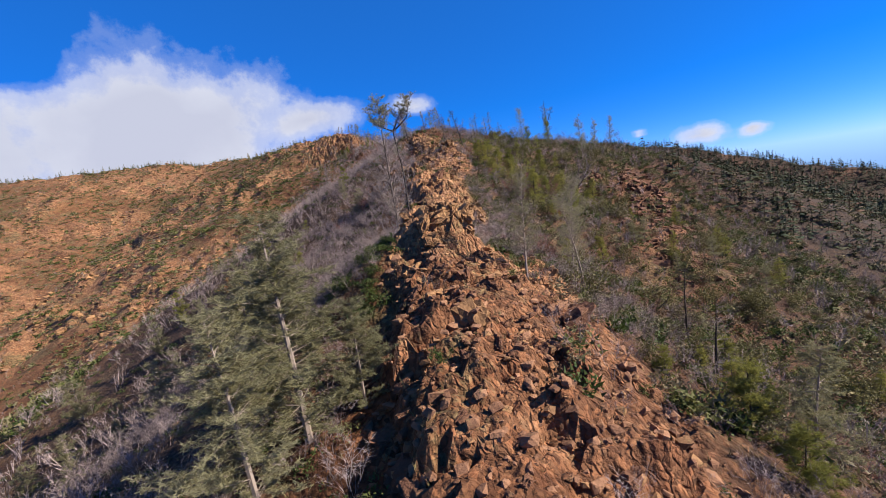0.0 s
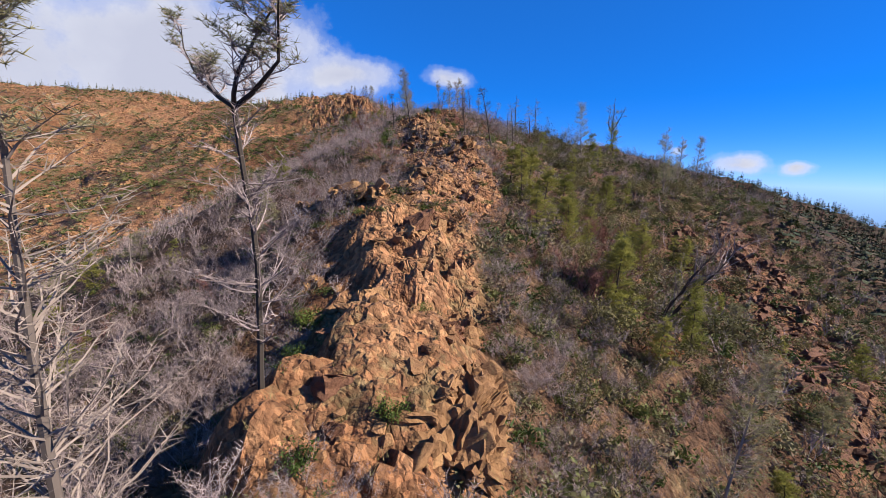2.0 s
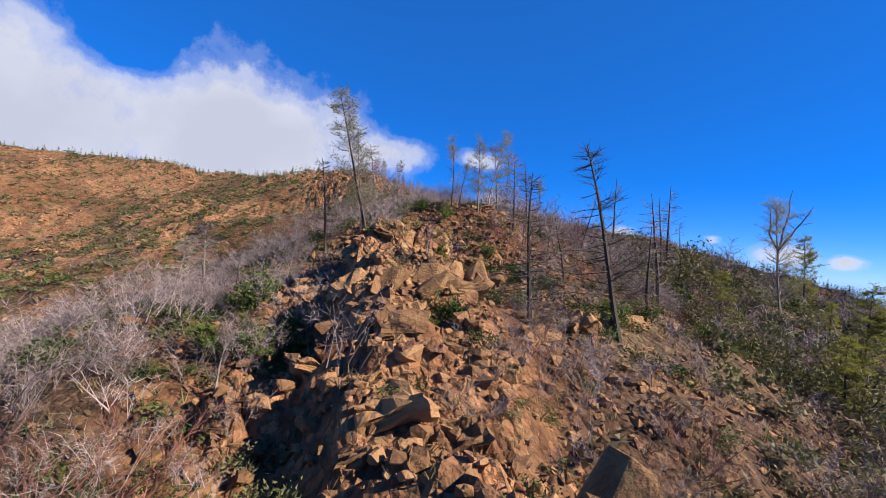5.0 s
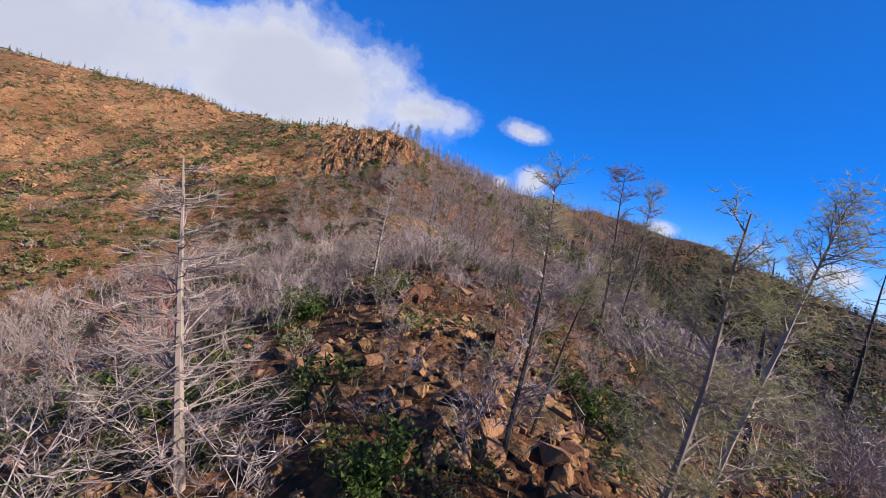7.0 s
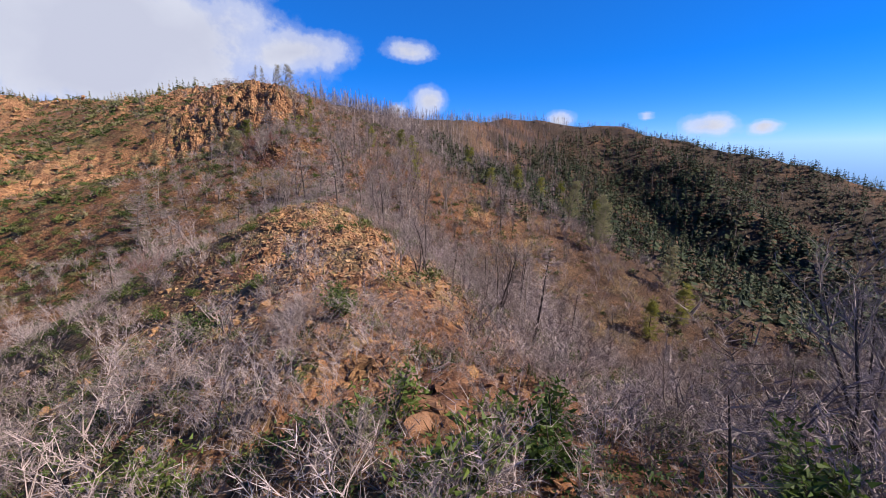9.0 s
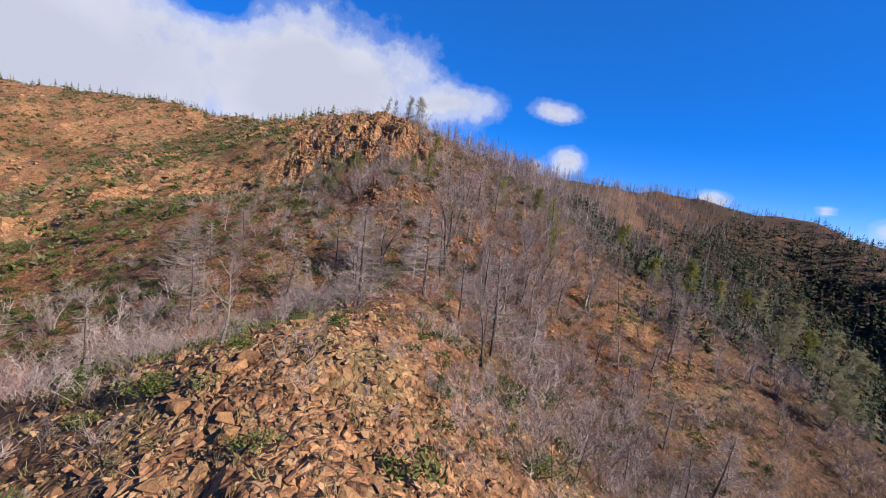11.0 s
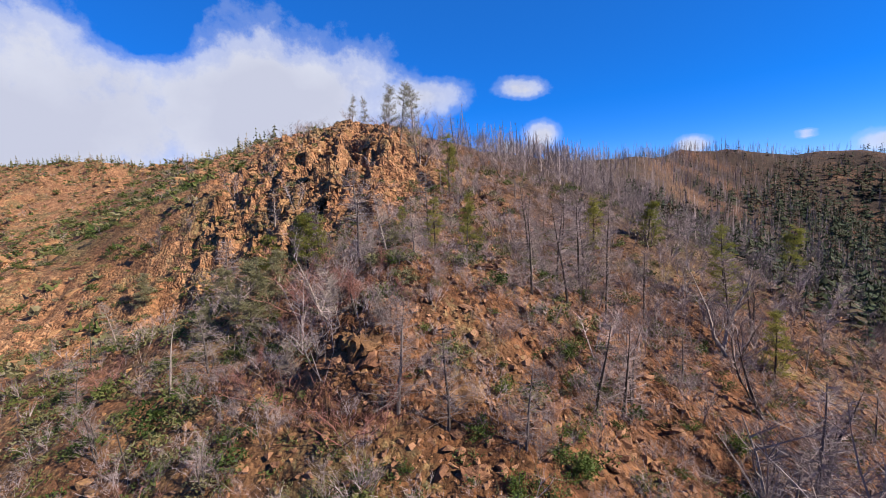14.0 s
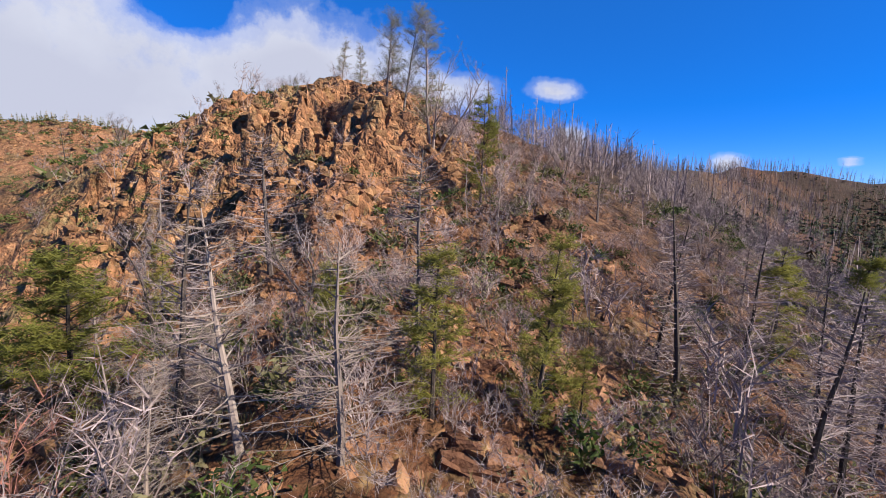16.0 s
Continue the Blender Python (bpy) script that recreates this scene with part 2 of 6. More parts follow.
def ridged(x, y, octaves=3, seed=0):
    out, amp = 0 * x, 1.0
    for i in range(octaves):
        out = out + amp * (1 - 2 * np.abs(vnoise(x, y, seed + 5 * i)))
        x, y, amp = x * 2.1 - 3.1, y * 2.1 + 8.9, amp * 0.5
    return out


def blocky(x, y, seed=0):
    """Cells of broken rock: a stepped, tilted facet for each cell."""
    ix, iy = np.floor(x), np.floor(y)
    best, val = np.full(np.shape(x), 9.0), np.zeros(np.shape(x))
    for dx in (-1, 0, 1):
        for dy in (-1, 0, 1):
            cx, cy = ix + dx, iy + dy
            px, py = cx + hash2(cx, cy, seed), cy + hash2(cx, cy, seed + 1)
            d = np.abs(x - px) + np.abs(y - py)
            v = hash2(cx, cy, seed + 2) * 2 - 1 + (hash2(cx, cy, seed + 3) - 0.5) * 1.6 * (x - px) + (hash2(cx, cy, seed + 4) - 0.5) * 1.6 * (y - py)
            near = d < best
            best, val = np.where(near, d, best), np.where(near, v, val)
    return val


# crest lines: (x, y, z) along each, then the fall to its left and right, and the crest's rounding
SPUR = [(3, -140, -73.6), (2, -50, -34.6), (1, 0, -11.6), (0, 12, -7.2), (-1, 22, -3.6), (-1.5, 31, -1.6), (-1.5, 40, -1.1), (-0.5, 48, -0.5),
        (-1, 56, 0.9), (-1.5, 64, 3.8), (1, 74, 6.6), (0.5, 82, 8.8), (-3.5, 90, 11.2), (-4.5, 96, 14.4), (-3, 106, 16), (-5, 116, 17.3),
        (-8.5, 126, 17.7), (-13, 142, 17.8), (-17, 151, 18.9), (-19, 162, 17), (-23, 182, 16.4), (-28, 190, 20.5),
        (-33, 196, 24.5), (-35.5, 203, 26.8), (-42, 215, 32.5), (-51, 229, 39)]
LEFT_HILL = [(-56, 236, 40.2), (-75, 248, 39.5), (-100, 266, 39.5), (-152, 300, 42.5), (-190, 296, 46.5), (-220, 288, 49.5), (-300, 285, 50), (-450, 260, 48), (-800, 200, 60)]
BACK = [(-45, 226, 35), (-37, 240, 36), (-30, 258, 36.3), (-20, 300, 35.5), (40, 400, 40), (110, 420, 36), (165, 410, 24), (215, 370, 8.5), (252, 345, -6), (292, 316, -21), (500, 250, -60)]
RIGHT_SPUR = [(-1, 108, 16.4), (14, 119, 14.1), (32, 128, 12.2), (48, 130, 8.9), (64, 132, 3.9), (90, 145, -3.1), (130, 160, -17.1), (200, 180, -49.1)]
FAR_SPUR = [(120, 420, 35), (118, 330, 14), (108, 260, -4), (98, 200, -20), (90, 150, -34)]
CRESTS = [(SPUR, 0.54, 0.72, 3.0), (LEFT_HILL, 0.5, 0.43, 5.0), (BACK, 0.52, 0.52, 4.0), (RIGHT_SPUR, 0.55, 0.53, 4.0), (FAR_SPUR, 1.1, 0.5, 6.0)]


def crest_height(x, y, pts, left, right, r):
    out = np.full(np.shape(x), -1e3)
    for (ax, ay, az), (bx, by, bz) in zip(pts, pts[1:]):
        ux, uy = bx - ax, by - ay
        length = math.hypot(ux, uy)
        s = np.clip(((x - ax) * ux + (y - ay) * uy) / length**2, 0, 1)
        d = np.hypot(x - ax - s * ux, y - ay - s * uy)
        side = np.clip((ux * (y - ay) - uy * (x - ax)) / length / 24 + 0.5, 0, 1)
        z = az + s * (bz - az) - (right + (left - right) * side) * (np.sqrt(d * d + r * r) - r)
        out = np.maximum(out, z)
    return out


def base_height(x, y):
    soft, total = 2.2, 0
    for pts, left, right, r in CRESTS:
        total = total + np.exp(np.clip(crest_height(x, y, pts, left, right, r) / soft, -60, 60))
    z = soft * np.log(total + np.exp(-90 / soft))
    z = z - 7.5 * bump(x, y, -56, 203, 15, 9, 0.2) - 3.0 * bump(x, y, 26, 84, 16, 10) + 3.0 * bump(x, y, 2, 119, 6, 7)
    # the knoll, the shelves left of the crest, the slopes to either side of the peak
    z = z - 1.7 * bump(x, y, -3, 98, 6, 4.5) + 1.1 * bump(x, y, -1.5, 63, 5, 7) + 2.4 * bump(x, y, -8, 66.5, 5, 3.5) + 1.6 * bump(x, y, -5, 31, 3.5, 4) + 2.0 * bump(x, y, -27, 197, 7, 6) + 1.2 * bump(x, y, -15, 172, 9, 8)
    z = z - 4.2 * bump(x, y, -5, 251, 13, 12) - 3.0 * bump(x, y, 60, 100, 20, 13) - 3.5 * bump(x, y, -63, 170, 14, 10)
    return z + 1.6 * bump(x, y, -88, 250, 20, 12) + 1.2 * bump(x, y, -215, 288, 22, 14) + 1.0 * bump(x, y, -145, 292, 22, 14)


def bump(x, y, cx, cy, rx, ry, turn=0.0):
    c, s = math.cos(turn), math.sin(turn)
    u, v = ((x - cx) * c + (y - cy) * s) / rx, (-(x - cx) * s + (y - cy) * c) / ry
    return np.exp(-(u * u + v * v))


# ---- the hillside ----
CREST_Y = np.array([p[1] for p in SPUR], float)
CREST_X = np.array([p[0] for p in SPUR], float)


def crest_x(y):
    return np.interp(y, CREST_Y, CREST_X)


def step(v, lo, hi):
    t = np.clip((v - lo) / (hi - lo), 0, 1)
    return t * t * (3 - 2 * t)


def block(x, y, cx, cy, rx, ry, turn=0.0, edge=0.35):
    """A flat-topped knob with steep sides, 0..1."""
    c, s = math.cos(turn), math.sin(turn)
    wx, wy = 0.5 * vnoise(x * 0.9, y * 0.9, 91), 0.5 * vnoise(x * 0.9, y * 0.9, 92)
    u, v = ((x - cx + wx) * c + (y - cy + wy) * s) / rx, (-(x - cx + wx) * s + (y - cy + wy) * c) / ry
    return 1 - step(np.power(np.abs(u) ** 3 + np.abs(v) ** 3, 1 / 3), 1 - edge, 1 + edge * 0.4)


def rock_amount(x, y):
    u = x - crest_x(y)
    shift = 2.6 * step(-y, -46, -36)
    r = 1.0 * step(-np.abs(u - 0.5 - shift), -6.5 - shift, -2.5 - shift) * step(-y, -104, -97) * step(y, -40, 2) * (0.55 + 0.45 * step(vnoise(x / 6, y / 6, 31), -0.3, 0.3)) * (1 - 0.8 * step(y, 33.5, 36) * step(-y, -46, -43)) * (1 - step(u, 4.0, 5.6) * step(y, 34, 38) * step(-y, -88, -82))
    r = r * (1 - step(-x, 3.2, 4.6) * step(y, 22, 25) * step(-y, -42, -36))
    r = np.maximum(r, 1.2 * bump(x, y, -48, 216, 17, 17))
    r = np.maximum(r, 0.6 * bump(x, y, -33, 190, 6, 5))
    r = np.maximum(r, 0.4 * bump(x, y, -12.5, 143, 7.5, 12))
    r = np.maximum(r, 0.9 * bump(x, y, 42, 98, 15, 9, 0.9))
    r = np.maximum(r, 0.95 * bump(x, y, 38, 80, 27, 7, 1.21))
    r = np.maximum(r, 0.6 * bump(x, y, -9, 126, 4, 3))
    r = np.maximum(r, 0.55 * bump(x, y, -22, 196, 9, 9))
    hill = step(-x, 44 - 8 * step(y, 170, 185), 78 - 20 * step(y, 170, 185)) * step(y, 55, 110)
    r = np.maximum(r, hill * 1.0 * step(fbm(x / 22, y / 22, 3, 41), -0.5, 0.25))
    r = np.maximum(r, 0.35 * step(x, 0, 20) * step(y, 225, 250) * step(vnoise(x / 14, y / 14, 44), 0.1, 0.5))
    return np.clip(r, 0, 1)


def duff_shade_amount(x, y):
    """Fallen leaves under the brush and far woods, dark enough to stand in for shade."""
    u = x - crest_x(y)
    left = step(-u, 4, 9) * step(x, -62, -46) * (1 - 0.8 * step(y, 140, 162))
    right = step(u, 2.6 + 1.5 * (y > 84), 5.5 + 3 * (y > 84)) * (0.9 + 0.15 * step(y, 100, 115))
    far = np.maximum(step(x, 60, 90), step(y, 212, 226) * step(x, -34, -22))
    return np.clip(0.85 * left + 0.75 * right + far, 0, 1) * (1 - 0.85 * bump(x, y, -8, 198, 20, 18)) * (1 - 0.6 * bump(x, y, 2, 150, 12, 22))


def iron_amount(x, y):
    """Stretches of darker, redder stone."""
    u = x - crest_x(y)
    crest = np.maximum(step(-y, -31, -26), step(y, 100, 105)) * step(-u, -34, -22) * step(u, -12, -7)
    return np.clip(np.maximum(crest, step(x, 12, 24)) * (1 - bump(x, y, -47, 216, 20, 20)) * (1 - bump(x, y, -13, 146, 15, 21)), 0, 1)


def ground_z(x, y):
    x, y = np.asarray(x, float), np.asarray(y, float)
    r = rock_amount(x, y)
    z = base_height(x, y)
    z = z + 0.55 * fbm(x / 9, y / 9, 3, 3) + 2.0 * step(np.abs(x - crest_x(y)), 25, 90) * fbm(x / 31, y / 31, 3, 5)
    # the knobs of the crest
    z = z + 0.9 * block(x, y, -0.6, 31.6, 3.2, 2.0, 0.1) + 1.4 * block(x, y, -0.4, 51.5, 3.6, 4.5, -0.1, 0.4) + 1.3 * block(x, y, -1.2, 60.5, 3.2, 4.0, 0.3)
    z = z + 1.2 * block(x, y, -6.5, 68, 4.5, 2.2, -0.5) + 0.9 * block(x, y, -3.5, 72, 3.2, 1.9, -0.3) + 0.8 * block(x, y, 2.4, 84, 2.6, 3.4, 0.2)
    z = z + 0.2 * block(x, y, -3.9, 96.5, 1.6, 2.2, 0.3) + 0.4 * block(x, y, -0.5, 103, 2.4, 2.0, 0.2) + 1.0 * block(x, y, -32.5, 189, 2.6, 1.9, 0.4)
    z = z + 2.6 * block(x, y, -4.3, 48, 1.7, 2.4, 0.0, 0.5)
    # broken drop along the crest's shaded side
    u = x - crest_x(y) + 0.8 * vnoise(x / 2.6, y / 2.6, 33)
    tall = 0.55 * step(y, 8, 14) * step(-y, -29, -24) + 0.3 * step(y, 42, 47) * step(-y, -60, -52) + 0.7 * step(y, 84, 88) * step(-y, -102, -97)
    back = 1.5 * step(y, 82, 86) * step(-y, -104, -99)
    z = z - 2.7 * tall * step(-u, 2.2 - back, 3.4 - back) * step(u, -10, -4.5)
    near = step(-np.abs(x - crest_x(y)), -45, -20)
    strata = x * 0.82 + y * 0.35
    z = z + r * near * (0.62 * blocky(strata / 2.3, (y - 0.4 * x) / 1.4, 11) + 0.34 * blocky(strata / 1.05, (y - 0.4 * x) / 0.8, 17))
    z = z + r * (1 - 0.6 * near) * (1.7 * ridged((x + 0.4 * y) / 8, (y - 0.3 * x) / 18, 4, 23) - 0.4)
    z = z + 1.2 * bump(x, y, -47, 214, 15, 14) * (0.9 * ridged((x + 0.35 * y) / 4.5, (y - 0.5 * x) / 8, 3, 27) + 0.9 * blocky((x + 0.3 * y) / 1.9, (y - 0.4 * x) / 3.6, 29))
    return z + (0.12 * fbm(x / 1.3, y / 1.3, 3, 7)) * near - 0.1 * np.maximum(0, np.hypot(x, y - 100) - 600)


def spaced(lo, hi, fine, grow, reach):
    mid = list(np.arange(lo, hi + 1e-6, fine))
    up, down, s = [mid[-1]], [mid[0]], fine
    while up[-1] < reach:
        s *= grow
        up.append(up[-1] + s)
        down.append(down[-1] - s)
    return np.array(down[:0:-1] + mid + up[1:])


def build_ground():
    us, ys = spaced(-20, 20, 0.42, 1.05, 2600), spaced(-2, 234, 0.47, 1.06, 2600)
    u, y = np.meshgrid(us, ys)
    x = crest_x(y) * step(-np.abs(u), -400, -100) + u
    z = ground_z(x, y)
    rows, cols = u.shape
    me = bpy.data.meshes.new("ground")
    idx = np.arange(rows * cols).reshape(rows, cols)
    quads = np.stack([idx[:-1, :-1], idx[:-1, 1:], idx[1:, 1:], idx[1:, :-1]], -1).reshape(-1, 4)
    me.vertices.add(rows * cols)
    me.vertices.foreach_set("co", np.stack([x, y, z], -1).ravel().astype(np.float32))
    me.loops.add(quads.size)
    me.loops.foreach_set("vertex_index", quads.ravel().astype(np.int32))
    me.polygons.add(len(quads))
    me.polygons.foreach_set("loop_start", (np.arange(len(quads)) * 4).astype(np.int32))
    me.update()
    for name, values in (("rock", np.clip(rock_amount(x, y) + 0.9 * bump(x, y, -14, 144, 10, 14), 0, 1)), ("duff_shade", duff_shade_amount(x, y)), ("iron", iron_amount(x, y))):
        me.attributes.new(name, "FLOAT", "POINT").data.foreach_set("value", values.ravel().astype(np.float32))
    me.materials.append(GROUND)
    corner = rock_amount(x, y)
    face = (corner[:-1, :-1] + corner[1:, 1:]) / 2
    me.polygons.foreach_set("use_smooth", (face.ravel() < 0.3))
    me.validate()
    return tagged(new("ground", me), "rust-orange rocky hillside soil with dry grass patches", "hillside", kind="structure")


build_ground()


# ---- clouds, far off ----
def build_clouds():
    az, el = np.meshgrid(np.radians(np.arange(-95, 70, 0.75)), np.radians(np.arange(-3, 55, 0.6)))
    a, e = np.degrees(az), np.degrees(el)
    wob = 1.5 * fbm(a / 9, e / 6, 4, 61)
    big = 1 - np.hypot((a + 62 + wob) / 42, (e - 9 + 0.8 * wob) / 13.5)
    big = np.maximum(big, 1 - np.hypot((a + 34 + wob) / 23, (e - 11 + wob) / 10.5))
    big = np.maximum(big, 0.75 * (1 - np.hypot((a + 16 + wob) / 8, (e - 11.5 + 0.6 * wob) / 3.4)))
    big = np.maximum(big, 1 - np.hypot((a + 70 + wob) / 24, (e - 24 + wob) / 14))
    big = big - 0.55 * np.exp(-(((a + 44) / 5) ** 2 + ((e - 18.5) / 3) ** 2))
    for ca, ce, ra, re in ((-2.4, 12.0, 4.2, 1.9), (-0.5, 5.6, 3.0, 2.4), (-4.6, 4.6, 1.8, 1.0), (31.9, 1.7, 3.4, 1.7), (36.6, 1.2, 1.9, 1.1),
                           (16.6, 3.6, 2.3, 1.2), (25.5, 3.0, 1.2, 0.7)):
        big = np.maximum(big, 0.75 * (1 - np.hypot((a - ca + 0.5 * wob) / ra, (e - ce + 0.4 * wob) / re)))
    r = 2600.0
    co = np.stack([-15 + r * np.sin(az) * np.cos(el), 100 + r * np.cos(az) * np.cos(el), 20 + r * np.sin(el)], -1)
    rows, cols = a.shape
    idx = np.arange(rows * cols).reshape(rows, cols)
    quads = np.stack([idx[:-1, :-1], idx[:-1, 1:], idx[1:, 1:], idx[1:, :-1]], -1).reshape(-1, 4)
    me = bpy.data.meshes.new("clouds")
    me.from_pydata(co.reshape(-1, 3).tolist(), [], quads.tolist())
    me.attributes.new("cover", "FLOAT", "POINT").data.foreach_set("value", big.ravel().astype(np.float32))
    m = bpy.data.materials.new("cloud_white")
    m.use_nodes = True
    n, l = m.node_tree.nodes, m.node_tree.links
    att = n.new("ShaderNodeAttribute")
    att.attribute_name = "cover"
    co = n.new("ShaderNodeNewGeometry").outputs["Position"]
    puff = noise_tex(n, l, co, 0.0065, 8.0, 0.62)
    d = maths(n, l, "ADD", att.outputs["Fac"], maths(n, l, "MULTIPLY", maths(n, l, "SUBTRACT", puff, 0.5), 0.7))
    cover = ramp(n, [(0.0, (0, 0, 0)), (0.15, (0.16, 0.16, 0.16)), (0.38, (0.72, 0.72, 0.72)), (0.6, (1, 1, 1))])
    cover.color_ramp.interpolation = "EASE"
    l.new(d, cover.inputs[0])
    shade = ramp(n, [(0.1, (0.8, 0.84, 0.95)), (0.45, (0.74, 0.77, 0.9)), (0.75, (0.6, 0.63, 0.78))])
    l.new(maths(n, l, "ADD", maths(n, l, "MULTIPLY", att.outputs["Fac"], 0.8), maths(n, l, "MULTIPLY", noise_tex(n, l, co, 0.003, 5.0), 0.35)), shade.inputs[0])
    glow = node(n, "ShaderNodeEmission", Strength=CLOUD_GLOW)
    l.new(shade.outputs[0], glow.inputs["Color"])
    clear = n.new("ShaderNodeBsdfTransparent")
    mx = n.new("ShaderNodeMixShader")
    l.new(cover.outputs[0], mx.inputs[0])
    l.new(clear.outputs[0], mx.inputs[1])
    l.new(glow.outputs[0], mx.inputs[2])
    l.new(mx.outputs[0], n["Material Output"].inputs["Surface"])
    me.materials.append(m)
    for p in me.polygons:
        p.use_smooth = True
    return tagged(new("backdrop", me), "white cumulus bank and small clouds in the sky", "clouds", kind="structure")


CLOUD_GLOW = 0.4
build_clouds()


# ---- plant shapes ----
class Shape:
    def __init__(self, seed):
        self.v, self.f, self.r = [], [], random.Random(seed)

    def tube(self, pts, radii, sides=5, cap=True):
        start, n = len(self.v), len(pts)
        for i, (p, r) in enumerate(zip(pts, radii)):
            d = (pts[min(i + 1, n - 1)] - pts[max(i - 1, 0)]).normalized()
            a = d.cross(Vector((0.3, 0.1, 1)) if abs(d.z) < 0.9 else Vector((1, 0.2, 0))).normalized()
            b = d.cross(a)
            for k in range(sides):
                w = 2 * math.pi * k / sides
                self.v.append(p + r * (a * math.cos(w) + b * math.sin(w)))
        for i in range(n - 1):
            for k in range(sides):
                q, k2 = start + i * sides, (k + 1) % sides
                self.f += [(q + k, q + k2, q + sides + k2), (q + k, q + sides + k2, q + sides + k)]
        if cap:
            self.f += [(start + (n - 1) * sides, start + (n - 1) * sides + k, start + (n - 1) * sides + k + 1) for k in range(1, sides - 1)]

    def blade(self, p, q, w):
        side = (q - p).cross(Vector((self.r.uniform(-1, 1), self.r.uniform(-1, 1), self.r.uniform(-1, 1)))).normalized() * w
        i = len(self.v)
        self.v += [p - side, p + side, q]
        self.f.append((i, i + 1, i + 2))

    def leaf(self, p, d, length, w):
        side = d.cross(Vector((self.r.uniform(-1, 1), self.r.uniform(-1, 1), self.r.uniform(-1, 1)))).normalized() * w
        i = len(self.v)
        self.v += [p, p + d * length * 0.5 + side, p + d * length, p + d * length * 0.5 - side]
        self.f += [(i, i + 1, i + 2), (i, i + 2, i + 3)]

    def way(self, up=0.0, spread=1.0):
        a = self.r.uniform(0, 2 * math.pi)
        return Vector((spread * math.cos(a), spread * math.sin(a), up)).normalized()

    def curve(self, p, d, length, n, bend=0.15, lift=0.0):
        pts = [p.copy()]
        for _ in range(n):
            d = (d + Vector((self.r.gauss(0, bend), self.r.gauss(0, bend), self.r.gauss(0, bend) + lift))).normalized()
            pts.append(pts[-1] + d * (length / n))
        return pts

    def mesh(self, name, mat):
        me = bpy.data.meshes.new(name)
        me.from_pydata([tuple(p) for p in self.v], [], self.f)
        me.materials.append(mat)
        me.shade_flat()
        return me


def part(name, me, parent, label=""):
    ob = new(name, me)
    ob.parent = parent
    return tagged(ob, label) if label else ob


def tufts(s, p, count, size, w=0.02):
    for _ in range(count):
        d = s.way(s.r.uniform(-0.4, 1.2))
        s.blade(p, p + d * size * s.r.uniform(0.6, 1.1), w)


def dead_conifer(seed, bark, limb, height=7.0, fullness=1.0):
    """A burnt conifer: bare trunk with whorls of thin drooping limbs."""
    s, b, w = Shape(seed), Shape(seed + 500), Shape(seed + 900)
    trunk = s.curve(Vector((0, 0, -0.4)), Vector((0, 0, 1)), height + 0.4, 9, 0.025)
    s.tube(trunk, [0.13 * (1 - 0.88 * i / 9) * height / 7 for i in range(10)], 6)
    for _ in range(int(76 * fullness)):
        f = b.r.uniform(0.14, 0.97)
        i = min(int(f * 9), 8)
        p = trunk[i].lerp(trunk[i + 1], f * 9 - i)
        length = (1.08 - f) * height * 0.32 * b.r.uniform(0.6, 1.15) + 0.2
        pts = b.curve(p, b.way(b.r.uniform(-0.15, 0.35)), length, 4, 0.1, 0.05)
        b.tube(pts, [0.019, 0.015, 0.011, 0.008, 0.004], 3, False)
        for _ in range(int(10 + 6 * fullness)):
            k = b.r.uniform(0.8, 3.9)
            q = pts[int(k)].lerp(pts[int(k) + 1], k % 1)
            w.blade(q, q + ((pts[4] - pts[0]).normalized() + b.way(b.r.uniform(-0.5, 0.7))).normalized() * b.r.uniform(0.2, 0.6), 0.0055)
    root = new("dead_conifer")
    part("trunk", s.mesh("trunk", bark), root)
    crown = part("crown", b.mesh("crown", limb), root)
    part("twig_web", w.mesh("twig_web", limb), crown)
    return root


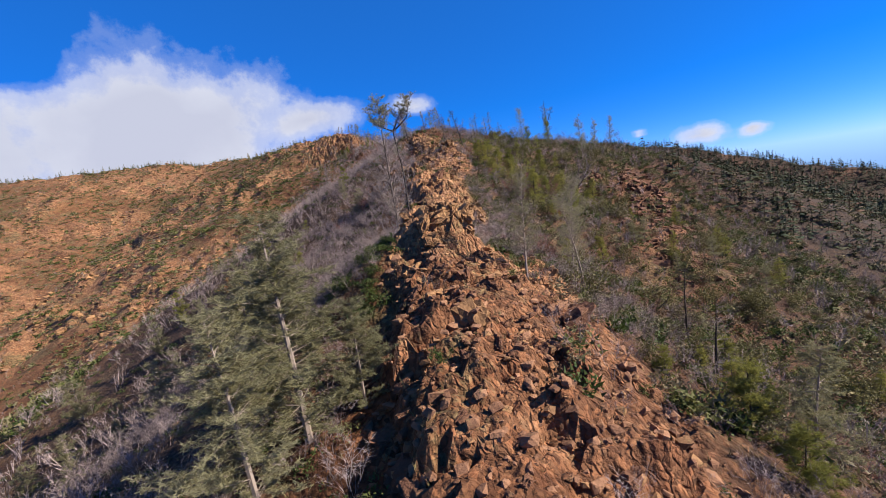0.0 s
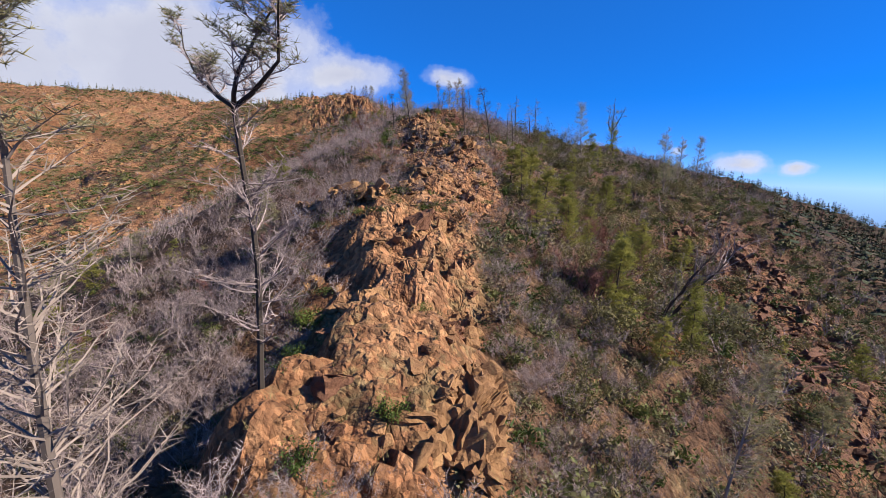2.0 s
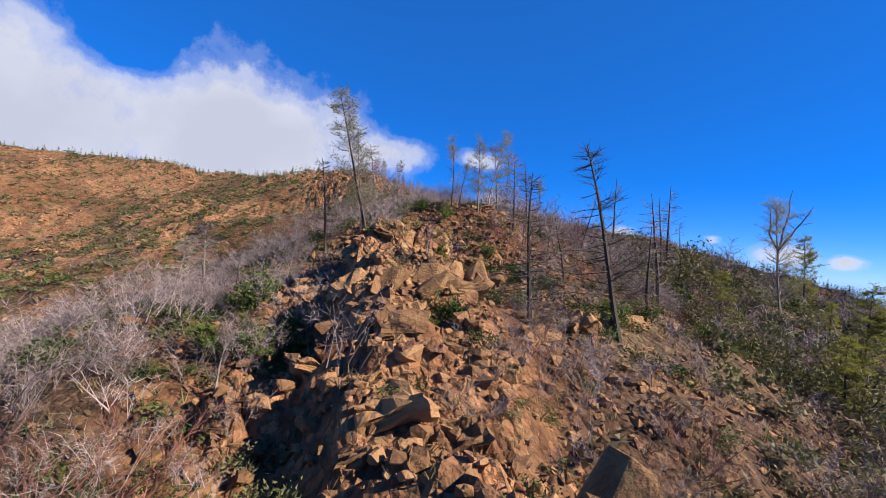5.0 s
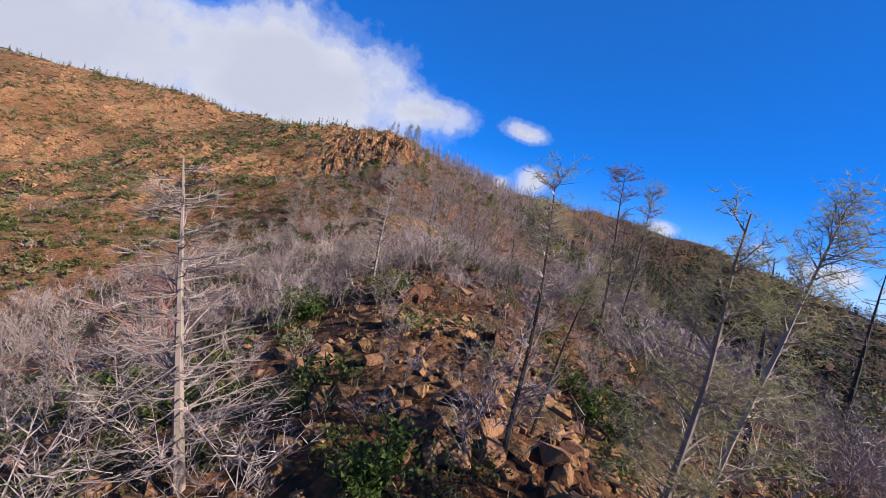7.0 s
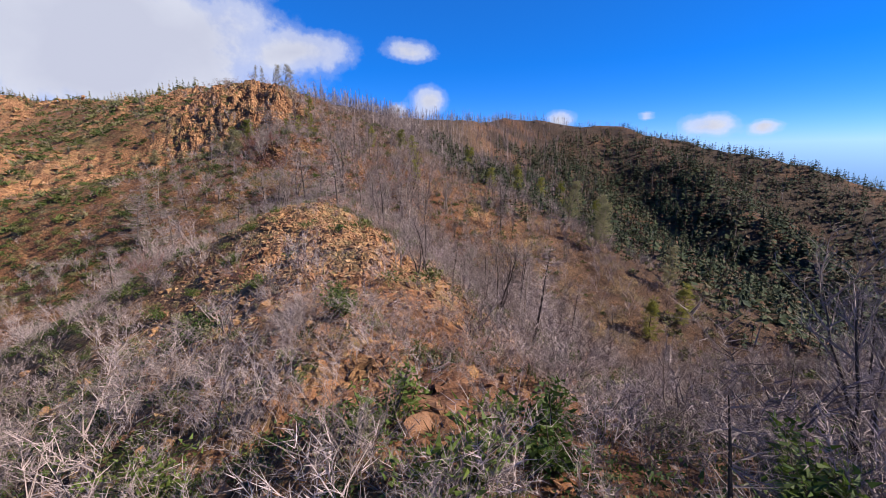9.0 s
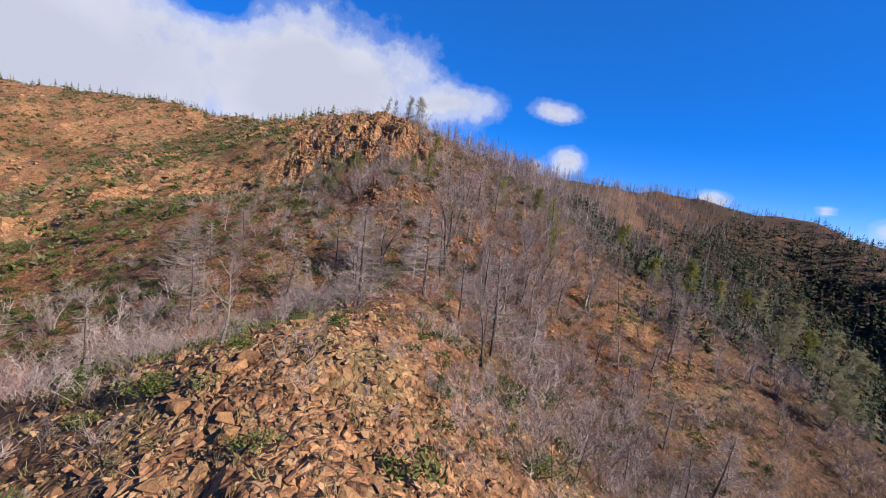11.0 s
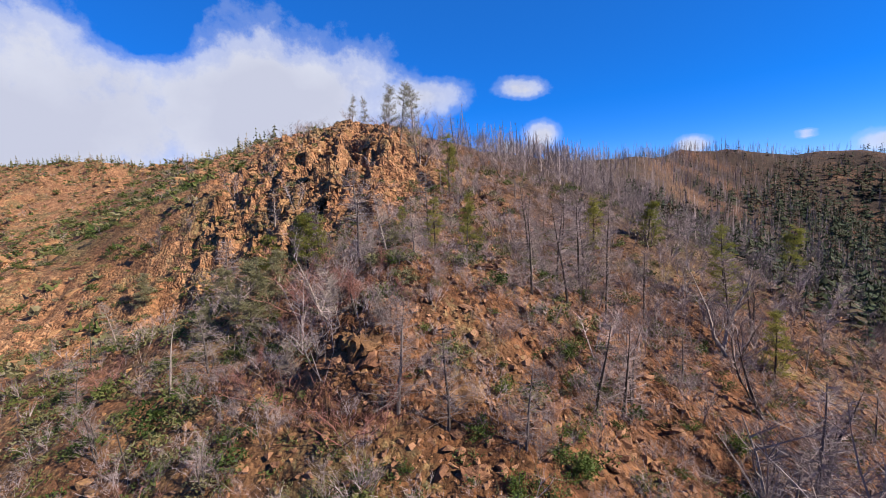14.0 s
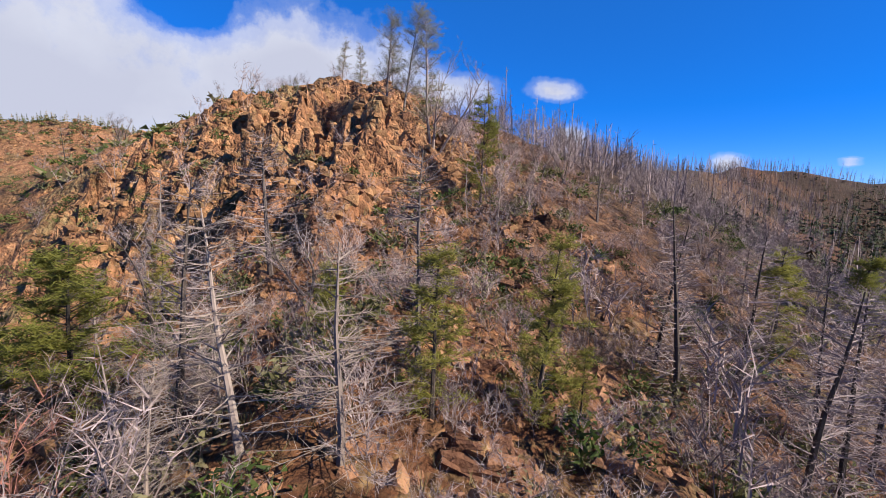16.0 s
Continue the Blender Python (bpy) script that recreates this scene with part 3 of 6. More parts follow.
def sparse_pine(seed, bark, needles, height=7.5, forked=False, live=0.55, rich=1.0, rise=1.5, wide=0.24, girth=1.0, fork=0.55, limb=None, fine=1.0, low=1.0):
    """A thin pine with bare lower limbs and loose tufts of needles above."""
    s, b, c = Shape(seed), Shape(seed + 500), Shape(seed + 900)
    stems = []
    trunk = s.curve(Vector((0, 0, -0.4)), Vector((0, 0, 1)), height * (fork if forked else 1.0) + 0.4, 8, 0.03)
    s.tube(trunk, [0.14 * girth * (1 - (0.35 if forked else 0.85) * i / 8) * height / 7.5 for i in range(9)], 6)
    stems.append((trunk, 0.0, fork if forked else 1.0))
    if forked:
        for k in range(3):
            d = Vector((math.cos(k * 2.2 + 0.4), math.sin(k * 2.2 + 0.4), rise)).normalized()
            pts = s.curve(trunk[-1], d, height * (1 - fork) * s.r.uniform(1.05, 1.4), 6, 0.22, 0.1)
            s.tube(pts, [0.08, 0.07, 0.06, 0.045, 0.035, 0.025, 0.012], 5)
            stems.append((pts, fork, 1.0))
    for pts0, lo, hi in stems:
        n = len(pts0) - 1
        for _ in range(int((26 if not forked else 14 if lo == 0 else 6) * rich)):
            f = 0.22 + 0.78 * b.r.random() ** low if lo == 0 else b.r.uniform(0.1, 1.0)
            i = min(int(f * n), n - 1)
            p = pts0[i].lerp(pts0[i + 1], f * n - i)
            g = lo + (hi - lo) * f
            length = (1.12 - g) * height * wide * b.r.uniform(0.6, 1.2) + 0.25
            pts = b.curve(p, b.way(b.r.uniform(0.0, 0.9)), length, 4, 0.15, 0.1)
            b.tube(pts, [w * max(1.0, 0.7 * fine) for w in (0.022, 0.017, 0.012, 0.008, 0.004)], 3, False)
            for _ in range(14):
                k = b.r.uniform(0.6, 3.98)
                q = pts[int(k)].lerp(pts[int(k) + 1], k % 1)
                tip = q + ((pts[4] - pts[0]).normalized() * 0.7 + b.way(b.r.uniform(-0.3, 0.8))).normalized() * b.r.uniform(0.2, 0.55)
                b.blade(q, tip, 0.007 * fine)
                b.blade(q.lerp(tip, 0.4), q.lerp(tip, 0.4) + b.way(0.3) * 0.2 * fine, 0.005 * fine)
                if g > 1 - live and k > 1.2:
                    tufts(c, tip, int(2 + 2 * rich), 0.24, 0.006 * fine)
                    tufts(c, q.lerp(tip, 0.5), int(1 + rich), 0.24, 0.006 * fine)
    root = new("pine_tree")
    stem = part("trunk", s.mesh("trunk", bark), root)
    part("limb_work", b.mesh("limb_work", limb or bark), stem)
    part("crown", c.mesh("crown", needles), root)
    return root


def full_pine(seed, bark, needles, height=6.0, wide=0.3, limbs=62, dense=1.0):
    """A living conifer with a soft, uneven crown of fine drooping needles."""
    s, c = Shape(seed), Shape(seed + 900)
    trunk = s.curve(Vector((0, 0, -0.4)), Vector((0, 0, 1)), height + 0.4, 8, 0.03)
    s.tube(trunk, [0.1 * (1 - 0.88 * i / 8) * height / 6 for i in range(9)], 6)
    for _ in range(limbs):
        f = c.r.uniform(0.06, 0.99)
        i = min(int(f * 8), 7)
        p = trunk[i].lerp(trunk[i + 1], f * 8 - i)
        length = (1.06 - f) ** 0.75 * height * wide * c.r.uniform(0.4, 1.2) + 0.15
        pts = s.curve(p, s.way(s.r.uniform(-0.05, 0.7)), length, 3, 0.14, 0.04)
        s.tube(pts, [0.022, 0.015, 0.01, 0.004], 3, False)
        for _ in range(int((4 + 6 * length) * dense)):
            k = c.r.uniform(0.5, 2.98)
            q = pts[int(k)].lerp(pts[int(k) + 1], k % 1)
            tip = q + ((pts[3] - pts[0]).normalized() + c.way(c.r.uniform(-0.6, 0.8))).normalized() * c.r.uniform(0.15, 0.5)
            s.blade(q, tip, 0.006)
            for m in (0.45, 0.75, 1.0):
                tufts(c, q.lerp(tip, m), 4, 0.3, 0.015)
    root = new("conifer_tree")
    part("trunk", s.mesh("trunk", bark), root)
    part("crown", c.mesh("crown", needles), root)
    return root


def brush(seed, height=1.9, stems=9, fan=1.15, fine=1.0):
    """Leafless brush: a fan of stems with fine upward twigs."""
    s = Shape(seed)
    for _ in range(stems):
        d = s.way(1.0 / max(fan, 0.05) * s.r.uniform(0.6, 1.5))
        pts = s.curve(Vector((s.r.gauss(0, 0.12), s.r.gauss(0, 0.12), -0.25)), d, height * s.r.uniform(0.65, 1.1), 5, 0.16, 0.08)
        s.tube(pts, [0.016, 0.013, 0.01, 0.007, 0.005, 0.003], 3, False)
        for _ in range(int(20 * fine)):
            k = s.r.uniform(1.0, 4.95)
            q = pts[int(k)].lerp(pts[int(k) + 1], k % 1)
            w = (pts[5] - pts[1]).normalized() * 0.8 + s.way(s.r.uniform(-0.1, 0.8))
            tip = q + w.normalized() * height * s.r.uniform(0.1, 0.24)
            s.blade(q, tip, 0.0055)
            for _ in range(4):
                m = q.lerp(tip, s.r.uniform(0.3, 0.95))
                s.blade(m, m + (w.normalized() + s.way(s.r.uniform(-0.3, 0.8))).normalized() * height * s.r.uniform(0.06, 0.16), 0.004)
    return s


def bare_tree(seed, bark, height=5.5, twig=None):
    """A leafless, many-stemmed small tree with rising limbs."""
    s, b, t = Shape(seed), Shape(seed + 500), Shape(seed + 900)
    for _ in range(s.r.randint(1, 3)):
        pts = s.curve(Vector((s.r.gauss(0, 0.1), s.r.gauss(0, 0.1), -0.4)), s.way(3.2), height * 0.8, 7, 0.12, 0.1)
        s.tube(pts, [0.085, 0.075, 0.065, 0.052, 0.04, 0.028, 0.018, 0.008], 5)
        for _ in range(16):
            k = b.r.uniform(1.8, 6.95)
            q = pts[int(k)].lerp(pts[int(k) + 1], k % 1)
            limb = b.curve(q, b.way(b.r.uniform(0.5, 1.6)), height * b.r.uniform(0.12, 0.3), 4, 0.15, 0.12)
            b.tube(limb, [0.02, 0.015, 0.011, 0.007, 0.003], 3, False)
            for _ in range(13):
                j = b.r.uniform(0.5, 3.95)
                m = limb[int(j)].lerp(limb[int(j) + 1], j % 1)
                tip = m + (b.way(b.r.uniform(0.1, 1.4)) + Vector((0, 0, 0.4))).normalized() * b.r.uniform(0.2, 0.6)
                t.blade(m, tip, 0.006)
                for _ in range(3):
                    w = m.lerp(tip, b.r.uniform(0.2, 0.9))
                    t.blade(w, w + b.way(b.r.uniform(0.1, 1.2)) * b.r.uniform(0.12, 0.3), 0.0045)
    root = new("bare_tree")
    part("trunk", s.mesh("trunk", bark), root)
    crown = part("crown", b.mesh("crown", twig or TWIG), root)
    part("twig_web", t.mesh("twig_web", twig or TWIG), crown)
    return root


def leafy(seed, leaves, size=1.0, count=520, leaf=0.085, name="evergreen_shrub"):
    """A rounded evergreen shrub: stems and leaves in uneven clumps."""
    s, c = Shape(seed), Shape(seed + 900)
    for _ in range(9):
        pts = s.curve(Vector((s.r.gauss(0, 0.1), s.r.gauss(0, 0.1), -0.2)), s.way(s.r.uniform(0.6, 2.2)), size * s.r.uniform(0.7, 1.15), 4, 0.2, 0.08)
        s.tube(pts, [0.022, 0.018, 0.014, 0.01, 0.005], 3, False)
        for _ in range(count // 9):
            k = c.r.uniform(1.2, 3.99)
            q = pts[int(k)].lerp(pts[int(k) + 1], k % 1) + c.way(c.r.uniform(-0.6, 0.8)) * c.r.uniform(0.05, 0.26) * size
            c.blade(q, q + c.way(c.r.uniform(-0.2, 1.4)) * leaf * c.r.uniform(0.8, 1.5), leaf * 0.3)
    root = new(name)
    part("stem", s.mesh("stem", BARK_DARK), root)
    part("foliage", c.mesh("foliage", leaves), root)
    return root


def hull(seed, count=13, long=1.3, flat=0.75, bevel=0.0):
    """A broken angular block: the hull of a few points."""
    r = random.Random(seed)
    bm = bmesh.new()
    for _ in range(count):
        d = Vector((r.uniform(-1, 1), r.uniform(-1, 1), r.uniform(-1, 1)))
        d *= 1 / max(abs(d.x), abs(d.y), abs(d.z)) ** 0.9
        bm.verts.new((d.x * long * 0.8, d.y * 0.8, d.z * flat * 0.8))
    made = bmesh.ops.convex_hull(bm, input=bm.verts[:])
    bmesh.ops.delete(bm, geom=[g for g in made["geom_interior"] if isinstance(g, bmesh.types.BMVert)], context="VERTS")
    if bevel:
        bmesh.ops.bevel(bm, geom=bm.edges[:], offset=bevel, segments=1, affect="EDGES", profile=0.5)
    bmesh.ops.triangulate(bm, faces=bm.faces[:])
    bm.verts.index_update()
    return bm


def boulder(seed, mat):
    """A loose block: a hull whose faces are split and stepped along their joints."""
    bm = hull(seed, 16, 1.3, 0.8)
    bmesh.ops.subdivide_edges(bm, edges=bm.edges[:], cuts=3, use_grid_fill=True)
    bm.normal_update()
    moved = []
    for v in bm.verts:
        q = v.co + Vector((seed * 2.3, 0, 0))
        joint = noise.cell(Vector((q.x * 2.1 + 0.7 * q.z, q.y * 2.6, q.z * 3.4))) * 0.16 + noise.cell(Vector((q.x * 4.3, q.y * 4.9 + q.x, q.z * 6.0))) * 0.07
        moved.append(v.co + v.normal * (joint + 0.07 * noise.noise(q * 3.5) - 0.1))
    for v, p in zip(bm.verts, moved):
        v.co = p
    bmesh.ops.triangulate(bm, faces=bm.faces[:])
    me = bpy.data.meshes.new("boulder")
    bm.to_mesh(me)
    bm.free()
    me.materials.append(mat)
    me.shade_flat()
    return me


def outcrop(seed, mat, sx, sy, sz, cut=6):
    """A mass of jointed bedrock: a broken hull whose faces step along the joints."""
    bm = hull(seed, 26, 1.0, 1.0)
    for v in bm.verts:
        v.co = Vector((v.co.x * sx, v.co.y * sy, v.co.z * sz)) * 0.62
    bmesh.ops.subdivide_edges(bm, edges=bm.edges[:], cuts=cut, use_grid_fill=True)
    bm.normal_update()
    turn = Euler((0.5, 0.35, 0.6)).to_matrix()
    moved = []
    for v in bm.verts:
        q = turn @ v.co + Vector((seed * 3.7, 0, 0))
        joint = noise.cell(Vector((q.x * 0.75, q.y * 1.1, q.z * 1.6))) * 0.34 + noise.cell(Vector((q.x * 1.7 + 9, q.y * 2.3, q.z * 3.1))) * 0.2 + noise.cell(Vector((q.x * 4.1, q.y * 4.9 + 5, q.z * 5.3))) * 0.1
        moved.append(v.co + v.normal * (joint + 0.12 * noise.noise(q * 2.5) - 0.25))
    for v, p in zip(bm.verts, moved):
        v.co = p
    me = bpy.data.meshes.new("rock_outcrop")
    bmesh.ops.triangulate(bm, faces=bm.faces[:])
    bm.to_mesh(me)
    bm.free()
    me.materials.append(mat)
    me.shade_flat()
    return me


def at(x, y, height=1.0, turn=0.0, lean=(0.0, 0.0), sink=0.0, stretch=1.0):
    z = float(ground_z(np.array([x]), np.array([y]))[0])
    tilt = Euler((radians(lean[1]), radians(lean[0]), 0)).to_matrix().to_4x4()
    return Matrix.Translation((x, y, z - sink)) @ tilt @ Matrix.Rotation(turn, 4, "Z") @ Matrix.Diagonal((height * stretch, height * stretch, height, 1))


def place(kinds, spots, label, category, group):
    """Things of these kinds at (x, y, scale, lean in x, lean in y)."""
    used = set()
    for x, y, size, lx, ly in spots:
        ob = RNG.choice(kinds)
        m = at(x, y, size, RNG.uniform(0, 6.28), (lx, ly), 0.0, RNG.uniform(0.9, 1.15))
        if ob.name in used:
            made = copy_thing(ob, m)
        else:
            used.add(ob.name)
            made = ob
            made.matrix_basis = m
        tagged(made, label, category, group)
    for ob in kinds:
        if ob.name not in used:
            for o in (*ob.children_recursive, ob):
                bpy.data.objects.remove(o)


RNG = random.Random(5)


# ---- trees that stand singly along the crest ----
place([sparse_pine(21, BARK_GREY, NEEDLE_GREY, 13.4, False, 0.26, 4.4, 1.5, 0.26, 0.5, 0.55, BARK_PALE, 1.8, 1.6)], [(-4.8, 41.6, 1.0, -3, 0)],
      "tall grey-barked pine with sparse needles and lacy bare limbs", "pine tree", "pines on the ridge")
fork_pine = sparse_pine(22, BARK_DARK, NEEDLE_GREY, 12.2, True, 0.17, 3.0, 0.85, 0.22, 0.5, 0.74, TWIG, 2.0)
fork_pine.matrix_basis = at(-4.1, 47.8, 1.0, 0.0, (0, 0), 0.0, 1.0)
tagged(fork_pine, "forked pine with sparse grey-green needle sprays on dark limbs", "pine tree", "pines on the ridge")
place([sparse_pine(20, BARK_DARK, NEEDLE_GREY, 7.5, True, 0.5, 1.3, 1.3, 0.2, 0.5)], [(33.6, 132, 1.55, -2, 0)],
      "dark forked pine standing on the ridge line", "pine tree", "pines on the ridge")
place([full_pine(23, BARK_PALE, NEEDLE_GREY, 10.0, 0.42, 105, 1.6)], [(-7.2, 17.8, 0.95, 4, 0), (-10.6, 20.5, 0.75, 0, 0), (-5.0, 19.4, 0.52, 5, 0), (-8.6, 15.4, 0.8, 3, 0), (-13.5, 30, 0.6, 0, 0), (-20, 40, 0.65, 0, 0)],
      "broad soft grey-olive pine on the steep slope", "pine tree", "grey pines")
place([full_pine(19, BARK_PALE, NEEDLE_GREY, 7.0, 0.33, 66)], [(23, 209, 1.3, 6, 0), (24, 196, 1.0, 10, 0), (32, 214, 0.95, 8, 0), (42, 262, 1.1, 4, 0), (47, 256, 1.0, 4, 0), (16, 20, 0.7, 0, 0), (29, 205, 0.9, 6, 0), (36, 190, 0.9, 0, 0)],
      "bushy grey-green pine among the burnt woods", "pine tree", "grey pines")
place([full_pine(18, BARK_DARK, NEEDLE, 5.0, 0.42, 60, 1.3)], [(13, 20, 0.8, 0, 0), (13.1, 16.9, 0.75, 0, 0), (-16, 33, 0.9, 0, 0), (11, 24, 0.5, 0, 0), (16, 26, 0.7, 0, 0), (20, 33, 0.7, 0, 0), (-40.5, 198, 0.95, 3, 0), (-43.2, 197.4, 1.0, 3, 0)],
      "low yellow-green pine spreading over the slope", "pine tree", "low pines")
place([sparse_pine(24, BARK_PALE, NEEDLE_GREY, 7.5, False, 0.85, 2.6, 1.5, 0.2, 0.7), sparse_pine(25, BARK_PALE, NEEDLE_GREY, 7.5, False, 0.8, 2.4, 1.5, 0.22, 0.7)],
      [(4.6, 28.2, 1.0, -2, 0), (10.8, 36.4, 1.2, -5, 0), (12, 44, 1.1, 0, 0), (14, 52, 1.0, 3, 0), (-7.0, 101.4, 0.75, -5, 27), (22.5, 113, 1.05, -8, 0), (36, 110.9, 1.5, 0, 0), (-0.7, 103.7, 0.6, -3, 0), (-0.2, 104.1, 0.54, 9, 0), (10.5, 124, 0.75, -3, 0),
       (-40.9, 218.6, 0.75, 1, 0), (-39.6, 218.1, 0.73, 4, 0), (-37.5, 217.5, 0.88, 0, 0), (-48, 229, 0.62, 0, 0), (-49.5, 228, 0.5, 0, 0),
       (-51.8, 224.5, 0.26, 0, 0), (-44, 226, 0.6, 2, 0), (43, 121, 1.15, -3, 0), (50, 128, 0.9, 0, 0)],
      "thin pine with loose grey-green tufts of needles", "pine tree", "pines on the ridge")
place([dead_conifer(31, BARK_DARK, BARK_DARK, 7.0, 1.1), dead_conifer(32, BARK_DARK, TWIG, 7.0, 0.8)],
      [(18.8, 35.9, 1.0, -3, 0), (16.8, 28.8, 0.9, 0, 0), (27, 92.9, 0.8, -6, 0), (1.9, 93.7, 0.8, -6, 0), (5.5, 95.3, 1.12, -11, -5), (9, 101, 1.0, -6, 0), (12.9, 111.3, 1.0, -8, 0), (8.1, 100, 0.7, -3, 0),
       (2.5, 108.3, 0.7, -2, 0), (14.2, 113.8, 1.2, -6, 0), (11, 118, 1.2, -5, 0), (-8.8, 100.5, 0.72, -2, 0),
       (-25.4, 204.5, 1.0, -2, 0), (-25.7, 206.3, 0.8, 3, 0), (8, 128, 1.0, 0, 0), (20.5, 140, 1.3, 0, 0)],
      "charred dead conifer with bare dark limbs", "dead tree", "burnt conifers")
place([dead_conifer(33, BARK_PALE, BARK_PALE, 7.0, 2.2), dead_conifer(34, BARK_PALE, TWIG, 7.0, 2.0)],
      [(-6.9, 103.7, 0.68, -5, 3), (-8.2, 114.3, 0.66, -5, 0), (-8.9, 114.2, 0.44, -24, 0), (-31.2, 172.6, 0.85, 2, 0), (-43.7, 170.5, 0.8, -2, 0),
       (-20.4, 171.3, 0.9, 1, 0), (-41.7, 199.4, 0.6, -2, 0), (-36.2, 197.6, 0.48, -2, 0), (-35.3, 197.3, 0.46, -3, 0), (-36.8, 204, 0.42, 0, 0),
       (-51.9, 192.6, 0.75, 0, 0), (-14, 98, 0.8, 0, 0), (-11, 92, 0.7, 3, 0), (-34.5, 195, 0.55, 0, 0)],
      "bleached dead conifer with pale drooping limbs", "dead tree", "bleached conifers")
place([bare_tree(41, BARK_DARK), bare_tree(42, BARK_DARK), bare_tree(43, BARK_PALE)],
      [(1.2, 122, 1.0, 0, 0), (5, 121, 1.0, 2, 0),
       (-8.6, 139.4, 0.72, 0, 0), (-7.3, 142, 1.05, 0, 0), (-3, 138.7, 1.1, 1, 0), (-19.9, 150.1, 1.0, 2, 0), (-7.4, 136.9, 0.6, 6, 0), (-8.6, 138, 0.5, 4, 0),
       (-19.9, 177.9, 1.9, 0, 0), (-26.4, 178.2, 1.5, 4, 0), (-28, 175.4, 1.5, 3, 0)],
      "leafless many-stemmed tree with fine rising limbs", "bare tree", "bare trees")
place([bare_tree(44, BARK_DARK), bare_tree(45, BARK_PALE)],
      [(-10.7, 186.3, 1.7, 3, 0), (-12.5, 197.4, 1.4, 2, 0), (-4.1, 195, 1.1, 9, 0), (-12.5, 202.1, 1.0, 0, 0), (-35.8, 191.8, 0.6, 0, 0), (18.9, 69.7, 1.5, 24, 0),
       (-16, 184, 1.2, 3, 0), (-14, 178, 1.2, 2, 0), (-37, 217, 0.8, 10, 0), (-33, 220, 0.55, 4, 0), (-35, 224, 0.6, 2, 0), (-31, 226, 0.6, 0, 0)],
      "leafless tree leaning from the stony slope", "bare tree", "bare trees")
place([full_pine(51, BARK_DARK, NEEDLE, 6.0, 0.3), full_pine(52, BARK_DARK, NEEDLE, 6.0, 0.24)],
      [(-33.6, 214.9, 0.95, 1, 0), (-33.3, 198.2, 0.4, 0, 0), (-31.2, 198.2, 0.55, 0, 0), (-29.3, 199.2, 0.66, 2, 0), (-28.4, 199.8, 0.5, 0, 0), (-46.4, 200.8, 0.85, 0, 0), (-10, 201.5, 1.35, 0, 0),
       (31.3, 124.1, 1.2, -6, 0), (17, 96, 0.9, 0, 0), (21, 104, 1.1, 0, 0), (15, 88, 0.8, 0, 0), (25, 112, 1.0, 0, 0), (27, 84, 0.9, 0, 0)],
      "olive-green living conifer with an uneven full crown", "conifer tree", "living conifers")
place([sparse_pine(26, BARK_DARK, LEAF_RUST, 6.0, False, 0.2, 1.6, 4.5, 0.11, 0.6, 0.55, TWIG)], [(0.4, 114.4, 0.95, -6, 0)],
      "scorched thin pine with rust-orange tufts at its top", "pine tree", "scorched pines")
place([sparse_pine(27, BARK_DARK, NEEDLE_GREY, 6.0, False, 0.35, 1.7, 1.5, 0.12, 0.6, 0.55, TWIG), sparse_pine(28, BARK_DARK, NEEDLE_GREY, 6.0, False, 0.3, 1.6, 1.5, 0.11, 0.6, 0.55, TWIG)],
      [(1.0, 114.9, 0.9, 3, 0), (-2.5, 105.2, 0.72, -2, 0), (-2.1, 105.8, 0.7, 4, 0), (4, 116, 0.9, -3, 0)],
      "thin scorched pine with a few needles at its top", "pine tree", "scorched pines")
place([dead_conifer(36, BARK_DARK, TWIG, 7.0, 1.7), dead_conifer(37, BARK_DARK, TWIG, 7.0, 1.4)],
      [(-23.5, 201.5, 0.85, 2, 0), (-21.8, 203, 0.9, 1, 0), (-23, 207, 0.85, 3, 0), (-19.5, 206, 0.95, 2, 0), (-20.5, 199.5, 0.7, 3, 0), (-17.5, 203, 0.8, 3, 0)],
      "dead conifer with a full mauve-grey web of twigs", "dead tree", "twiggy dead conifers")
place([full_pine(53, BARK_DARK, NEEDLE, 6.0, 0.22), full_pine(54, BARK_DARK, NEEDLE, 6.0, 0.27)],
      [(13, 78, 0.7, 0, 0), (16, 82, 0.8, -3, 0), (19, 80, 0.65, 0, 0), (12, 88, 0.75, 0, 0), (22, 95, 0.9, 0, 0), (18, 101, 0.8, 0, 0), (26, 100, 0.8, 0, 0), (14, 105, 0.8, 0, 0),
       (29, 90, 0.7, 0, 0), (10, 82, 0.6, 0, 0), (23, 88, 0.7, 0, 0), (-22, 52, 0.9, 0, 0), (-27, 44, 0.9, 0, 0), (-41, 201, 0.6, 0, 0), (-49, 198, 0.7, 0, 0)],
      "yellow-green living conifer on the slope", "conifer tree", "living conifers")

